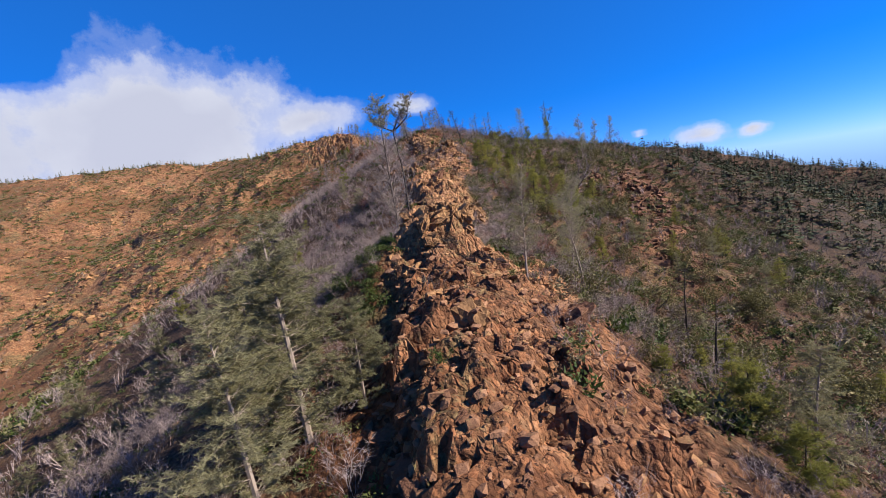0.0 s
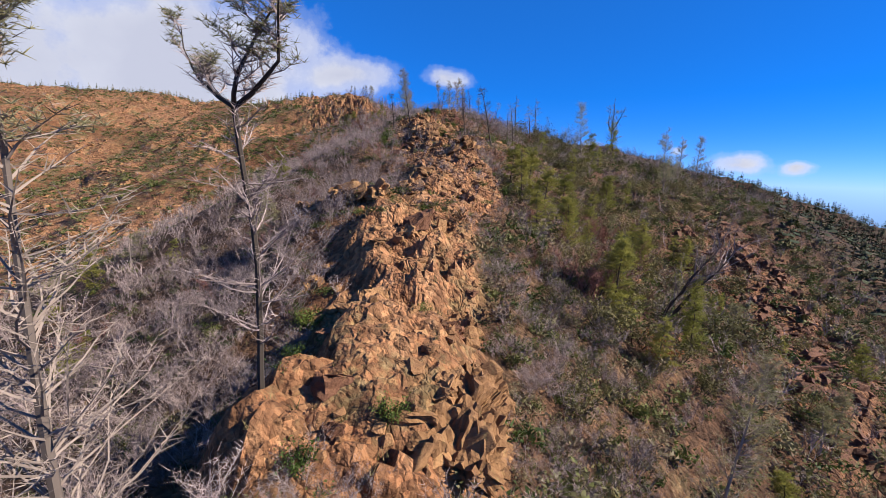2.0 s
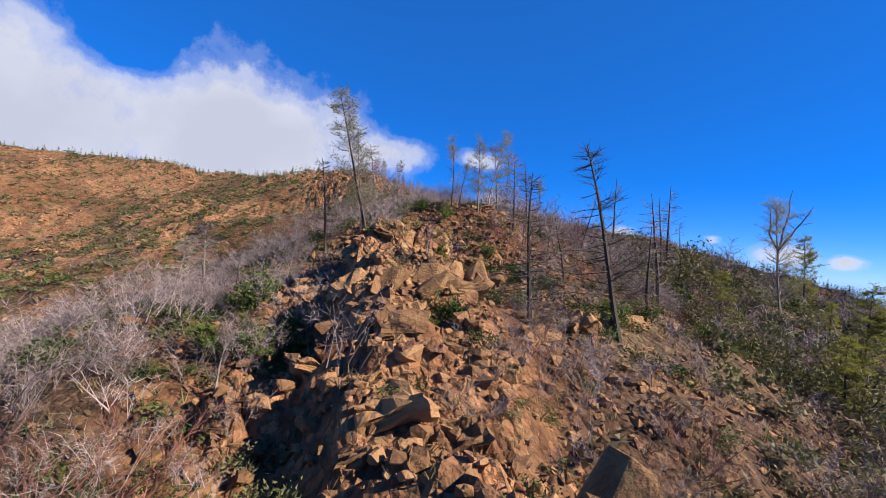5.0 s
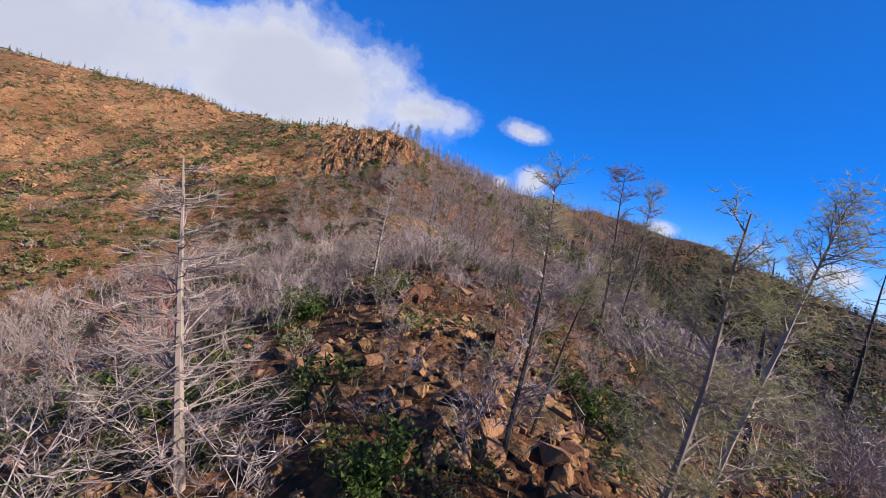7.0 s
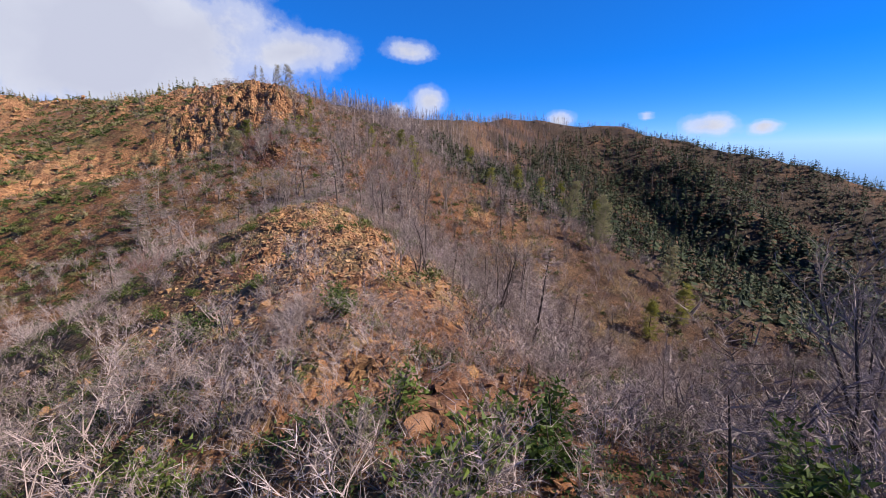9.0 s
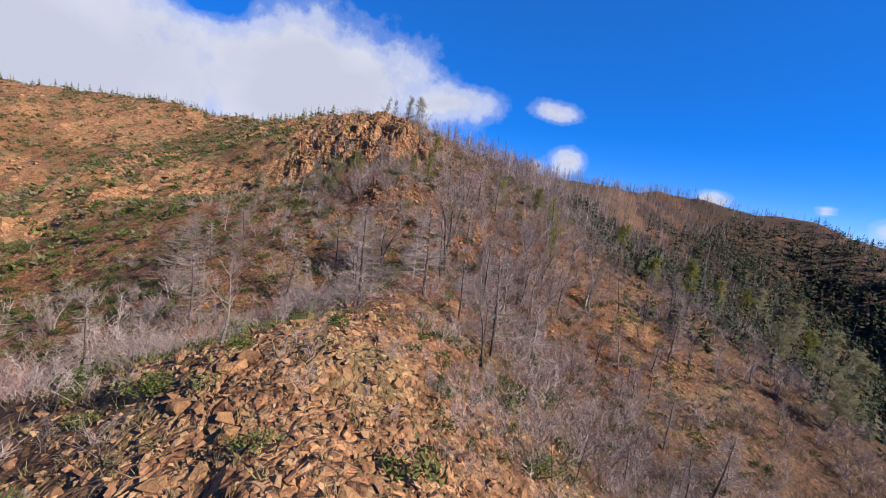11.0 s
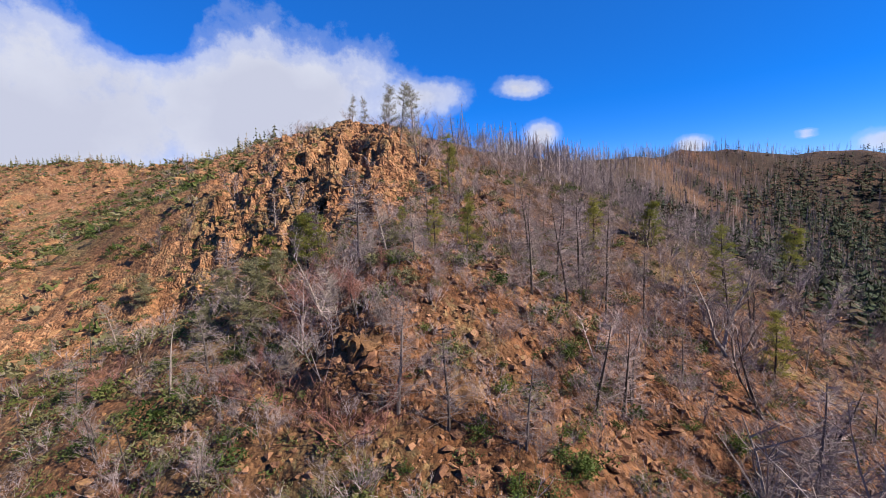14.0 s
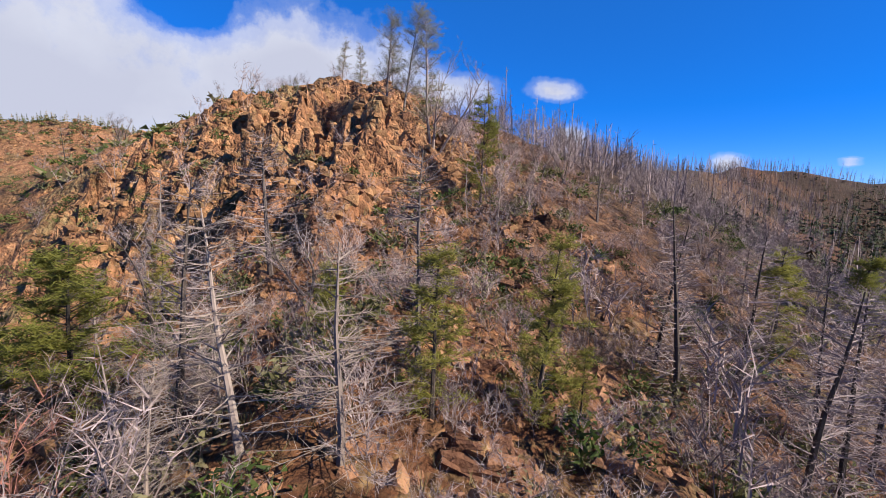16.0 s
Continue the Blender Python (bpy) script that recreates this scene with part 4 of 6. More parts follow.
place([sparse_pine(38, BARK_GREY, NEEDLE_GREY, 8.6, False, 0.9, 2.2, 1.5, 0.24, 0.8, 0.55, TWIG, 1.3)], [(-6.2, 100.2, 0.92, -4, 30)],
      "grey leaning pine with fine drooping twigs on the knoll", "pine tree", "pines on the ridge")
place([dead_conifer(39, BARK_DARK, TWIG, 6.0, 1.3), dead_conifer(40, BARK_DARK, TWIG, 6.0, 1.2)],
      [(1.4, 102.7, 0.72, -2, 0), (3.5, 103.2, 0.55, 2, 0), (3.8, 98.9, 0.5, -5, 0), (1.1, 115.5, 0.45, 6, 0), (-1.9, 134.7, 1.2, 10, 3), (1.5, 154.9, 1.5, 3, 0), (4.9, 149.8, 1.4, 5, 0), (-5.5, 140.1, 0.95, 3, 0),
       (3.2, 190.4, 1.3, 9, 0), (-22.7, 177.5, 1.7, 4, 0), (-12.4, 187, 1.7, 11, 3), (-10.7, 194.9, 1.7, 7, 0), (5.7, 210.8, 1.2, 6, 0), (-11, 206.2, 1.3, -3, 0), (-28.8, 177.8, 1.1, 0, 0), (-44.1, 174.9, 0.95, -4, 4),
       (-49, 187.7, 0.85, 2, 0), (-43, 176.4, 0.7, -8, 8), (0, 146, 1.2, 8, 0), (7, 160, 1.3, 6, 0), (12, 168, 1.3, 7, 0), (-3, 166, 1.2, 6, 0)],
      "slender scorched snag with a haze of grey twigs", "dead tree", "snags on the slope")
place([dead_conifer(46, BARK_PALE, BARK_PALE, 5.0, 0.9)], [(-33.8, 196.1, 0.8, -6, 0), (-32.1, 196.3, 0.88, 3, 0), (-36.6, 196.4, 0.75, -8, 0)],
      "bleached thin dead conifer below the peak", "dead tree", "bleached conifers")

place([bare_tree(47, BARK_DARK, 3.4, TWIG_RED), bare_tree(48, BARK_DARK, 3.2, TWIG_RED)],
      [(10.3, 47.2, 1.1, 0, 0), (11.0, 64.3, 1.1, 0, 0), (12.2, 65.6, 0.95, 0, 0), (9.8, 65.4, 0.9, 0, 0), (16.8, 81.6, 1.1, 0, 0), (15.4, 80.2, 1.0, 0, 0), (18.2, 82.6, 1.0, 0, 0), (14.2, 72.4, 0.9, 0, 0), (11.4, 48.8, 0.9, 0, 0)],
      "small leafless tree with a haze of reddish twigs", "bare tree", "reddish trees")
place([bare_tree(49, BARK_PALE, 4.5), bare_tree(50, BARK_PALE, 4.5)],
      [(-5.2, 41.2, 1.0, 0, 0), (-4.4, 39.2, 0.75, 0, 0), (-6.6, 40.4, 0.85, 0, 0), (7.9, 61.5, 0.75, 6, 0), (-6.8, 88.6, 0.6, 0, 0), (-8.6, 96, 0.75, 0, 0)],
      "pale leafless tree with a lacy crown of grey twigs", "bare tree", "pale bare trees")
place([full_pine(55, BARK_DARK, NEEDLE, 5.0, 0.26, 56, 1.2), full_pine(56, BARK_DARK, NEEDLE, 5.0, 0.3, 60, 1.2)],
      [(13.6, 65.4, 1.15, 0, 0), (8.1, 78.8, 0.9, 0, 0), (11.4, 72.5, 0.9, 0, 0), (8.4, 71, 0.6, 0, 0), (30.1, 89.2, 0.9, 0, 0), (21, 93.5, 1.1, 0, 0), (10, 77, 0.85, 0, 0), (12.4, 80.6, 0.9, 0, 0), (17.6, 75.4, 0.9, 0, 0), (18.9, 54.7, 0.8, 0, 0), (12.3, 47.3, 0.6, 0, 0),
       (6, 214, 1.0, 4, 0), (14, 222, 1.1, 4, 0), (22, 232, 1.2, 4, 0), (30, 240, 1.2, 3, 0), (2, 226, 1.0, 3, 0), (36, 226, 1.2, 3, 0), (-20, 212, 0.8, 2, 0), (-14, 218, 0.9, 2, 0), (26, 176, 1.1, 4, 0), (34, 182, 1.2, 3, 0), (9.2, 82.2, 0.9, 0, 0), (7.2, 84, 0.8, 0, 0), (20, 78, 0.9, 0, 0)],
      "young yellow-green conifer on the slope", "conifer tree", "living conifers")

VR = random.Random(77)
place([full_pine(57, BARK_PALE, NEEDLE_GREY, 6.0, 0.36, 60, 1.2), full_pine(58, BARK_DARK, NEEDLE, 5.5, 0.36, 56, 1.2), full_pine(59, BARK_PALE, NEEDLE_GREY, 6.5, 0.3, 60, 1.1)],
      [(VR.uniform(-46, -13), VR.uniform(26, 84), VR.uniform(0.5, 1.0), VR.gauss(0, 3), 0) for _ in range(34)],
      "soft olive-grey pine on the slope of the side valley", "pine tree", "valley pines")
place([full_pine(60, BARK_PALE, NEEDLE_GREY, 6.0, 0.3, 54, 1.1), full_pine(61, BARK_DARK, NEEDLE, 5.5, 0.28, 54, 1.1)],
      [(VR.uniform(13, 44), VR.uniform(28, 92), VR.uniform(0.45, 0.95), VR.gauss(0, 3), 0) for _ in range(34)],
      "soft green-grey pine standing in the scrub", "pine tree", "slope pines")
place([dead_conifer(62, BARK_DARK, TWIG, 5.0, 0.7), dead_conifer(63, BARK_GREY, TWIG, 5.0, 0.9), dead_conifer(64, BARK_GREY, TWIG, 5.0, 0.6)],
      [(VR.uniform(-11, 13), VR.uniform(105, 120), VR.uniform(0.32, 0.62), VR.gauss(0, 4), VR.gauss(0, 3)) for _ in range(34)],
      "thin dead tree with fine grey twigs on the crest", "dead tree", "thin trees on the crest")

# ---- bedrock along the crest ----
def plate(seed, mat):
    """A broken plate of bedded rock, about two units long."""
    bm = hull(seed, 20, 1.35, 0.3, 0.03)
    me = bpy.data.meshes.new("slab")
    bm.to_mesh(me)
    bm.free()
    me.materials.append(mat)
    me.shade_flat()
    return me


PLATES = [plate(s, ROCK) for s in range(561, 569)]


def add_slabs(ob, sx, sy, sz, count, seed):
    """Plates that dip together out of a mass of bedrock."""
    r = random.Random(seed)
    for _ in range(count):
        a, up = r.uniform(0, 2 * math.pi), r.uniform(0.1, 0.8)
        flat = math.sqrt(1 - up * up)
        size = r.uniform(0.35, 0.75)
        slab = part("slab", r.choice(PLATES), ob)
        spot = Vector((0.5 * sx * flat * math.cos(a), 0.5 * sy * flat * math.sin(a), 0.5 * sz * up))
        dip = Euler((r.gauss(0.35, 0.18), r.gauss(-0.5, 0.2), r.gauss(0.5, 0.5)))
        slab.matrix_basis = Matrix.Translation(spot) @ dip.to_matrix().to_4x4() @ Matrix.Diagonal((size * r.uniform(0.9, 1.5), size, size * r.uniform(0.8, 1.5), 1))


for i, (x, y, sx, sy, sz, turn, sink) in enumerate((
        (-0.6, 31.4, 4.6, 3.0, 4.0, 0.1, 1.0), (2.0, 49.6, 5.0, 6.4, 4.2, -0.25, 1.9), (1.2, 56.4, 4.8, 5.6, 4.2, 0.15, 1.6), (-0.4, 62.8, 4.2, 4.4, 3.4, 0.2, 1.7),
        (-5.4, 66.4, 4.6, 2.6, 2.4, -0.4, 0.7), (-9.3, 68.0, 4.2, 2.2, 2.0, -0.5, 0.5), (-2.2, 27.2, 2.4, 2.0, 1.8, 0.2, 0.8), (-2.2, 70.8, 2.4, 2.0, 2.0, -0.3, 0.6), (1.8, 83.5, 2.6, 2.4, 2.8, 0.2, 0.4),
        (3.2, 86.5, 2.2, 2.2, 2.4, 0.5, 0.5), (-4.2, 96.2, 2.6, 2.4, 2.0, 0.3, 0.9), (-2.2, 92.4, 2.8, 2.4, 2.0, 0.4, 0.7), (-0.8, 95.4, 2.4, 2.2, 1.8, 0.2, 0.4), (0.2, 99.6, 2.8, 2.4, 2.0, 0.1, 0.4), (3.6, 95.0, 2.2, 1.8, 1.6, 0.4, 0.4), (-2.8, 98.8, 2.2, 2.0, 1.8, 0.2, 0.5))):
    ob = new("rock_outcrop", outcrop(401 + i, ROCK, sx, sy, sz, 12 if sx > 4 else 9))
    ob.matrix_basis = at(x, y, 1.0, turn, (-6, 4), sink)
    add_slabs(ob, sx, sy, sz, 12 if sx > 4 else 8, 600 + i)
    tagged(ob, "jointed mass of tan bedrock standing from the crest", "rock outcrop", "bedrock of the crest")
for i, (x, y, sx, sy, sz, turn, sink) in enumerate((
        (-32.4, 189, 2.4, 1.8, 2.0, 0.4, 0.5), (-28.6, 190, 2.0, 1.6, 1.6, 0.2, 0.4), (-8.8, 125.8, 1.5, 1.2, 1.0, 0.2, 0.2), (0.2, 103.2, 2.0, 1.6, 1.4, 0.1, 0.3),
        (38, 97, 4.5, 3.0, 3.0, 0.8, 1.2), (43, 93, 4.0, 3.0, 2.8, 0.9, 1.2), (35, 101, 3.6, 2.6, 2.8, 0.7, 1.0), (47, 100, 4.5, 3.0, 3.0, 0.8, 1.3), (41, 104, 3.4, 2.4, 2.6, 0.5, 1.0), (43, 87, 3.6, 2.8, 3.0, 0.8, 1.1), (40, 81, 3.4, 2.6, 2.8, 0.6, 1.0), (37, 75, 3.2, 2.4, 2.6, 0.9, 0.9), (34.5, 69, 3.0, 2.4, 2.4, 0.7, 0.9), (38, 88, 3.0, 2.4, 2.6, 0.5, 0.9), (33, 76, 2.8, 2.2, 2.2, 0.8, 0.8))):
    ob = new("rock_outcrop", outcrop(421 + i, RED_ROCK if x > 20 else ROCK, sx, sy, sz, 5))
    ob.matrix_basis = at(x, y, 1.0, turn, (-6, 4), sink)
    tagged(ob, "broken reddish bedrock breaking from the slope", "rock outcrop", "bedrock of the slopes")
for i, (x, y, sx, sy, sz, turn) in enumerate((
        (-40, 207, 3.6, 2.2, 4.0, 0.7), (-45, 210, 3.4, 2.2, 4.4, 0.8), (-50, 212, 3.6, 2.4, 4.2, 0.6), (-42, 213, 3.2, 2.2, 4.0, 0.7), (-47, 216, 3.6, 2.4, 4.2, 0.9), (-53, 218, 3.6, 2.4, 4.0, 0.7),
        (-44, 220, 3.0, 2.2, 3.8, 0.8), (-49, 223, 3.4, 2.2, 4.0, 0.7), (-55, 225, 3.2, 2.4, 3.6, 0.6), (-37, 210, 2.8, 2.0, 3.2, 0.8), (-51, 229, 3.0, 2.2, 3.0, 0.7), (-56, 212, 3.4, 2.4, 3.6, 0.6))):
    ob = new("rock_outcrop", outcrop(441 + i, ROCK, sx, sy, sz, 11))
    ob.matrix_basis = at(x, y, 1.0, turn, (-24, 10), 2.2)
    add_slabs(ob, sx, sy, sz, 8, 640 + i)
    tagged(ob, "steep jointed fin of orange bedrock on the peak's face", "rock outcrop", "bedrock of the peak")


# ---- planting ----
NR = np.random.RandomState(11)
LINE_Y, LINE_X = np.array([-20.0, 0, 50, 90, 125, 155, 192]), np.array([0.0, 0, 3.4, -2, -7, -17, -29])


def clear_of_line(x, y, gap):
    """True where nothing tall may stand: the open air over the crest."""
    return (np.abs(x - np.interp(y, LINE_Y, LINE_X)) < gap) & (y < 158)


def sow(count, x0, x1, y0, y1, chance):
    """Spots in a box, kept where chance(x, y) says so; x runs from the crest if it is a function of u."""
    x, y = NR.uniform(x0, x1, count), NR.uniform(y0, y1, count)
    keep = NR.uniform(0, 1, count) < chance(x, y)
    return x[keep], y[keep]


def sow_crest(count, reach, y0, y1, chance):
    u, y = NR.uniform(-reach, reach, count), NR.uniform(y0, y1, count)
    x = u + crest_x(y)
    keep = NR.uniform(0, 1, count) < chance(x, y, u)
    return x[keep], y[keep]


def stuff(name, shapes, x, y, sizes, mat, label, category, sink=0.05, upright=True, tints=None, turn=None):
    """Many small plants or stones joined into one object."""
    z = ground_z(x, y)
    pick = NR.randint(0, len(shapes), len(x))
    verts, faces, tint, base = [], [], [], 0
    for k, s in enumerate(shapes):
        sel = np.nonzero(pick == k)[0]
        if not len(sel):
            continue
        v, f = np.array([tuple(p) for p in s.v]), np.array(s.f, np.int64)
        a = NR.uniform(0, 2 * np.pi, len(sel)) if turn is None else NR.normal(turn, 0.35, len(sel))
        c, sn = np.cos(a)[:, None], np.sin(a)[:, None]
        q = v[None] * sizes[sel][:, None, None] * NR.uniform(0.85, 1.15, (len(sel), 1, 3))
        if not upright:
            b = (NR.uniform(-1, 1, len(sel)) if turn is None else NR.normal(-0.95, 0.35, len(sel)))[:, None]
            q = np.stack([q[..., 0], q[..., 1] * np.cos(b) - q[..., 2] * np.sin(b), q[..., 1] * np.sin(b) + q[..., 2] * np.cos(b)], -1)
        lx, ly = NR.normal(0, 0.06, (2, len(sel), 1)) * upright
        gx, gy = q[..., 0] * c - q[..., 1] * sn + lx * q[..., 2], q[..., 0] * sn + q[..., 1] * c + ly * q[..., 2]
        verts.append(np.stack([gx + x[sel][:, None], gy + y[sel][:, None], q[..., 2] + (z[sel] - sink * sizes[sel])[:, None]], -1).reshape(-1, 3))
        faces.append((f[None] + (base + np.arange(len(sel)) * len(v))[:, None, None]).reshape(-1, 3))
        tint.append(np.repeat(tints[sel] if tints is not None else NR.uniform(0, 1, len(sel)), len(v)))
        base += len(sel) * len(v)
    verts, faces, tint = np.concatenate(verts), np.concatenate(faces), np.concatenate(tint)
    me = bpy.data.meshes.new(name)
    me.vertices.add(len(verts))
    me.vertices.foreach_set("co", verts.ravel().astype(np.float32))
    me.loops.add(faces.size)
    me.loops.foreach_set("vertex_index", faces.ravel().astype(np.int32))
    me.polygons.add(len(faces))
    me.polygons.foreach_set("loop_start", (np.arange(len(faces)) * 3).astype(np.int32))
    me.update()
    me.attributes.new("tint", "FLOAT", "POINT").data.foreach_set("value", tint.astype(np.float32))
    me.materials.append(mat)
    me.shade_flat()
    return tagged(new(name, me), label, category, kind="stuff")


def plume(seed, twigs=130, stems=6, width=0.006, wide=0.4, low=0.3):
    """A leafless bush or small tree, one unit high: stems that part into limbs, each with a rounded spray of fine twigs."""
    s = Shape(seed)
    sprays = []
    for _ in range(stems):
        foot = Vector((s.r.gauss(0, 0.03), s.r.gauss(0, 0.03), -0.1))
        a, reach = s.r.uniform(0, 2 * math.pi), wide * s.r.uniform(0.25, 1.0)
        tip = Vector((reach * math.cos(a), reach * math.sin(a), s.r.uniform(0.5, 0.9)))
        fork = foot.lerp(tip, s.r.uniform(0.4, 0.6)) + s.way(0.2) * 0.04
        s.blade(foot, fork, width * 1.2)
        for _ in range(3):
            end = tip + s.way(s.r.uniform(-0.5, 0.8)) * s.r.uniform(0.08, wide * 0.6)
            end.z = max(end.z, low * 0.8)
            s.blade(fork.lerp(tip, s.r.uniform(-0.2, 0.4)), end, width * 0.9)
            sprays.append((fork, end))
    for _ in range(twigs):
        fork, end = s.r.choice(sprays)
        q = fork.lerp(end, s.r.uniform(0.35, 1.0))
        d = ((end - fork).normalized() * 0.55 + s.way(s.r.uniform(-0.5, 0.9))).normalized()
        length = s.r.uniform(0.07, 0.2)
        s.blade(q, q + d * length, width * 0.62)
    return s


def clump(seed, count=50, leaf=0.15, flat=0.85):
    """A small leafy bush, one unit high, in a few uneven lobes."""
    s = Shape(seed)
    lobes = [s.way(s.r.uniform(0.1, 1.2)) * s.r.uniform(0.15, 0.5) for _ in range(5)]
    for _ in range(count):
        p = s.r.choice(lobes) + s.way(s.r.uniform(-0.8, 1.0)) * s.r.uniform(0.05, 0.3)
        p.z = abs(p.z) * flat + 0.05
        s.blade(p, p + s.way(s.r.uniform(-0.2, 1.4)) * leaf * s.r.uniform(0.6, 1.3), leaf * 0.26)
    return s


def small_conifer(seed, tiers=7, wide=0.2, bare=0.1, boughs=5):
    """A distant conifer, one unit high: a stem with tiers of drooping boughs."""
    s = Shape(seed)
    s.tube([Vector((0, 0, -0.05)), Vector((0, 0, 1))], [0.016, 0.004], 3, False)
    for i in range(tiers):
        f = bare + (0.97 - bare) * (i + s.r.uniform(-0.3, 0.3)) / tiers
        for k in range(boughs):
            reach = (1.05 - f) * wide * s.r.uniform(0.6, 1.3)
            a = s.r.uniform(0, 6.28)
            d, side = Vector((math.cos(a), math.sin(a), 0)), Vector((-math.sin(a), math.cos(a), 0))
            q, n = Vector((0, 0, f + 0.5 / tiers)) + d * reach * 0.1, len(s.v)
            s.v += [q, q + d * reach * 0.6 + side * reach * 0.38 + Vector((0, 0, -0.06)), q + d * reach + Vector((0, 0, -0.1 + s.r.uniform(-0.04, 0.05))), q + d * reach * 0.6 - side * reach * 0.38 + Vector((0, 0, -0.06))]
            s.f += [(n, n + 1, n + 2), (n, n + 2, n + 3)]
    return s


def small_snag(seed, limbs=20):
    """A distant leafless tree, one unit high."""
    s = Shape(seed)
    s.tube([Vector((0, 0, -0.05)), Vector((s.r.gauss(0, 0.02), s.r.gauss(0, 0.02), 0.5)), Vector((s.r.gauss(0, 0.04), s.r.gauss(0, 0.04), 1))], [0.013, 0.009, 0.003], 3, False)
    for _ in range(limbs):
        f = s.r.uniform(0.2, 0.95)
        p = Vector((0, 0, f))
        s.blade(p, p + s.way(s.r.uniform(0.1, 1.2)) * (1.15 - f) * 0.3 * s.r.uniform(0.5, 1.2), 0.005)
    return s


def tuft(seed, blades=7):
    s = Shape(seed)
    for _ in range(blades):
        p = Vector((s.r.gauss(0, 0.1), s.r.gauss(0, 0.1), -0.05))
        s.blade(p, p + s.way(s.r.uniform(1.0, 3.5)) * s.r.uniform(0.5, 1.1), 0.035)
    return s


def chip(seed, long=1.2, flat=0.7, count=9):
    """A broken stone, about one unit across."""
    s, bm = Shape(seed), hull(seed, count, long, flat)
    s.v = [v.co * 0.5 for v in bm.verts]
    s.f = [tuple(v.index for v in f.verts) for f in bm.faces]
    bm.free()
    return s


def open_ground(x, y):
    """Bare stony stretches where little grows."""
    return np.clip(1.1 * bump(x, y, -14, 144, 9, 14) + bump(x, y, 0, 193, 9, 8) + bump(x, y, -21, 188, 6, 5) + 0.6 * bump(x, y, -3, 107, 4, 6) + 0.8 * bump(x, y, -46, 215, 15, 15), 0, 1)


def brush_chance(x, y, u):
    left = step(-u, 2.5, 6) * (0.14 - 0.11 * step(y, 140, 165) + 0.86 * step(x + 13 * vnoise(x / 8, y / 8, 73), -66 + 12 * (y > 172), -40 + 6 * (y > 172))) * (1 - 0.55 * step(y, 165, 176) * step(-x, 26, 34))
    right = step(u, 2.5, 5) * (0.85 + 0.15 * step(y, 98, 112))
    crest = 0.2 * step(y, 82, 90) + 0.06 + 0.6 * step(y, 186, 194) + 0.75 * step(y, 33, 36) * step(-y, -47, -44) + 0.4 * step(y, 112, 117) * step(-y, -140, -134) + 0.35 * step(y, 152, 158)
    crest = crest * step(-np.abs(u), -15, -8)
    patchy = 0.6 + 0.5 * vnoise(x / 7, y / 7, 71)
    return np.maximum(np.maximum(left, right), crest) * patchy * (1 - 0.93 * open_ground(x, y)) * (1 - 0.8 * bump(x, y, -50, 221, 16, 14)) * (1 - 0.75 * rock_amount(x, y) * (x > -50))


def spots(x, y, lo, hi, lean=5.0):
    return [(float(a), float(b), float(NR.uniform(lo, hi)), float(NR.normal(0, lean)), float(NR.normal(0, lean))) for a, b in zip(x, y)]


def shrub_kinds(seeds, mat, **how):
    return [new("bare_shrub", brush(s, **how).mesh("bare_shrub", mat)) for s in seeds]


# leafless brush close to the crest, one by one
bx, by = sow_crest(1500, 12, -2, 206, lambda x, y, u: brush_chance(x, y, u) * 0.8)
place(shrub_kinds(range(101, 109), TWIG), spots(bx[:300], by[:300], 0.5, 1.15), "leafless grey-mauve brush on the burnt slope", "bare shrub", "bare shrubs")
rx, ry = sow_crest(500, 22, 20, 200, lambda x, y, u: 0.3 * step(u, 3, 6) * step(-y, -125, -100) + 0.1 * step(-u, 3, 6))
place(shrub_kinds(range(121, 124), TWIG_RED), spots(rx[:70], ry[:70], 0.7, 1.5) + [(14, 72, 1.8, 0, 0), (17, 75, 1.9, 0, 0), (12, 66, 1.6, 0, 0), (15.5, 69, 1.7, 0, 0), (-37, 193, 1.5, 0, 0), (-39, 195, 1.6, 0, 0), (-36, 191, 1.4, 0, 0)], "leafless reddish-brown brush on the slope", "bare shrub", "reddish shrubs")

# the rest of the brush
bx, by = sow_crest(6600, 24, -12, 236, lambda x, y, u: np.maximum(brush_chance(x, y, u), 0.45 * step(u, 3, 6) * (y > 140)) * (1 - 0.4 * step(y, 180, 188) * step(u, 2, 6)))
stuff("brush", [plume(s, 200, 6, 0.0062, 0.5) for s in range(131, 141)], bx, by, NR.uniform(0.9, 2.6, len(bx)), S_TWIG, "dense leafless grey-mauve brush on the slopes", "brush")
bx, by = sow(640, -6, 12, 33, 66, lambda x, y: np.where(y < 45, 0.8, 0.9 * step(x - crest_x(y), 4.4, 5.6)))
stuff("saddle_brush", [plume(s, 300, 7, 0.005, 0.52, 0.25) for s in range(411, 417)], bx, by, NR.uniform(0.9, 1.9, len(bx)), S_TWIG, "soft leafless mauve and grey bushes in the saddle", "brush")
bx, by = sow(700, -5, 14, 32, 68, lambda x, y: np.where(y < 45, 0.5, 0.9 * step(x - crest_x(y), 4.2, 5.4)))
stuff("saddle_scrub", [clump(s, 240, 0.08, 0.95) for s in range(421, 427)], bx, by, NR.uniform(0.7, 1.6, len(bx)), S_LEAF, "olive and green scrub in the saddle", "scrub", tints=NR.uniform(0.05, 0.8, len(bx)))
bx, by = sow_crest(1500, 14, 64, 129, lambda x, y, u: np.where(y < 84, 0.22 * (np.abs(u) < 6), np.where(y < 105, 0.8 * step(u, 4, 6.5), np.where(y < 112, 0.45, 0.8))) * (0.3 + 0.7 * (vnoise(x / 4, y / 4, 107) > -0.35)))
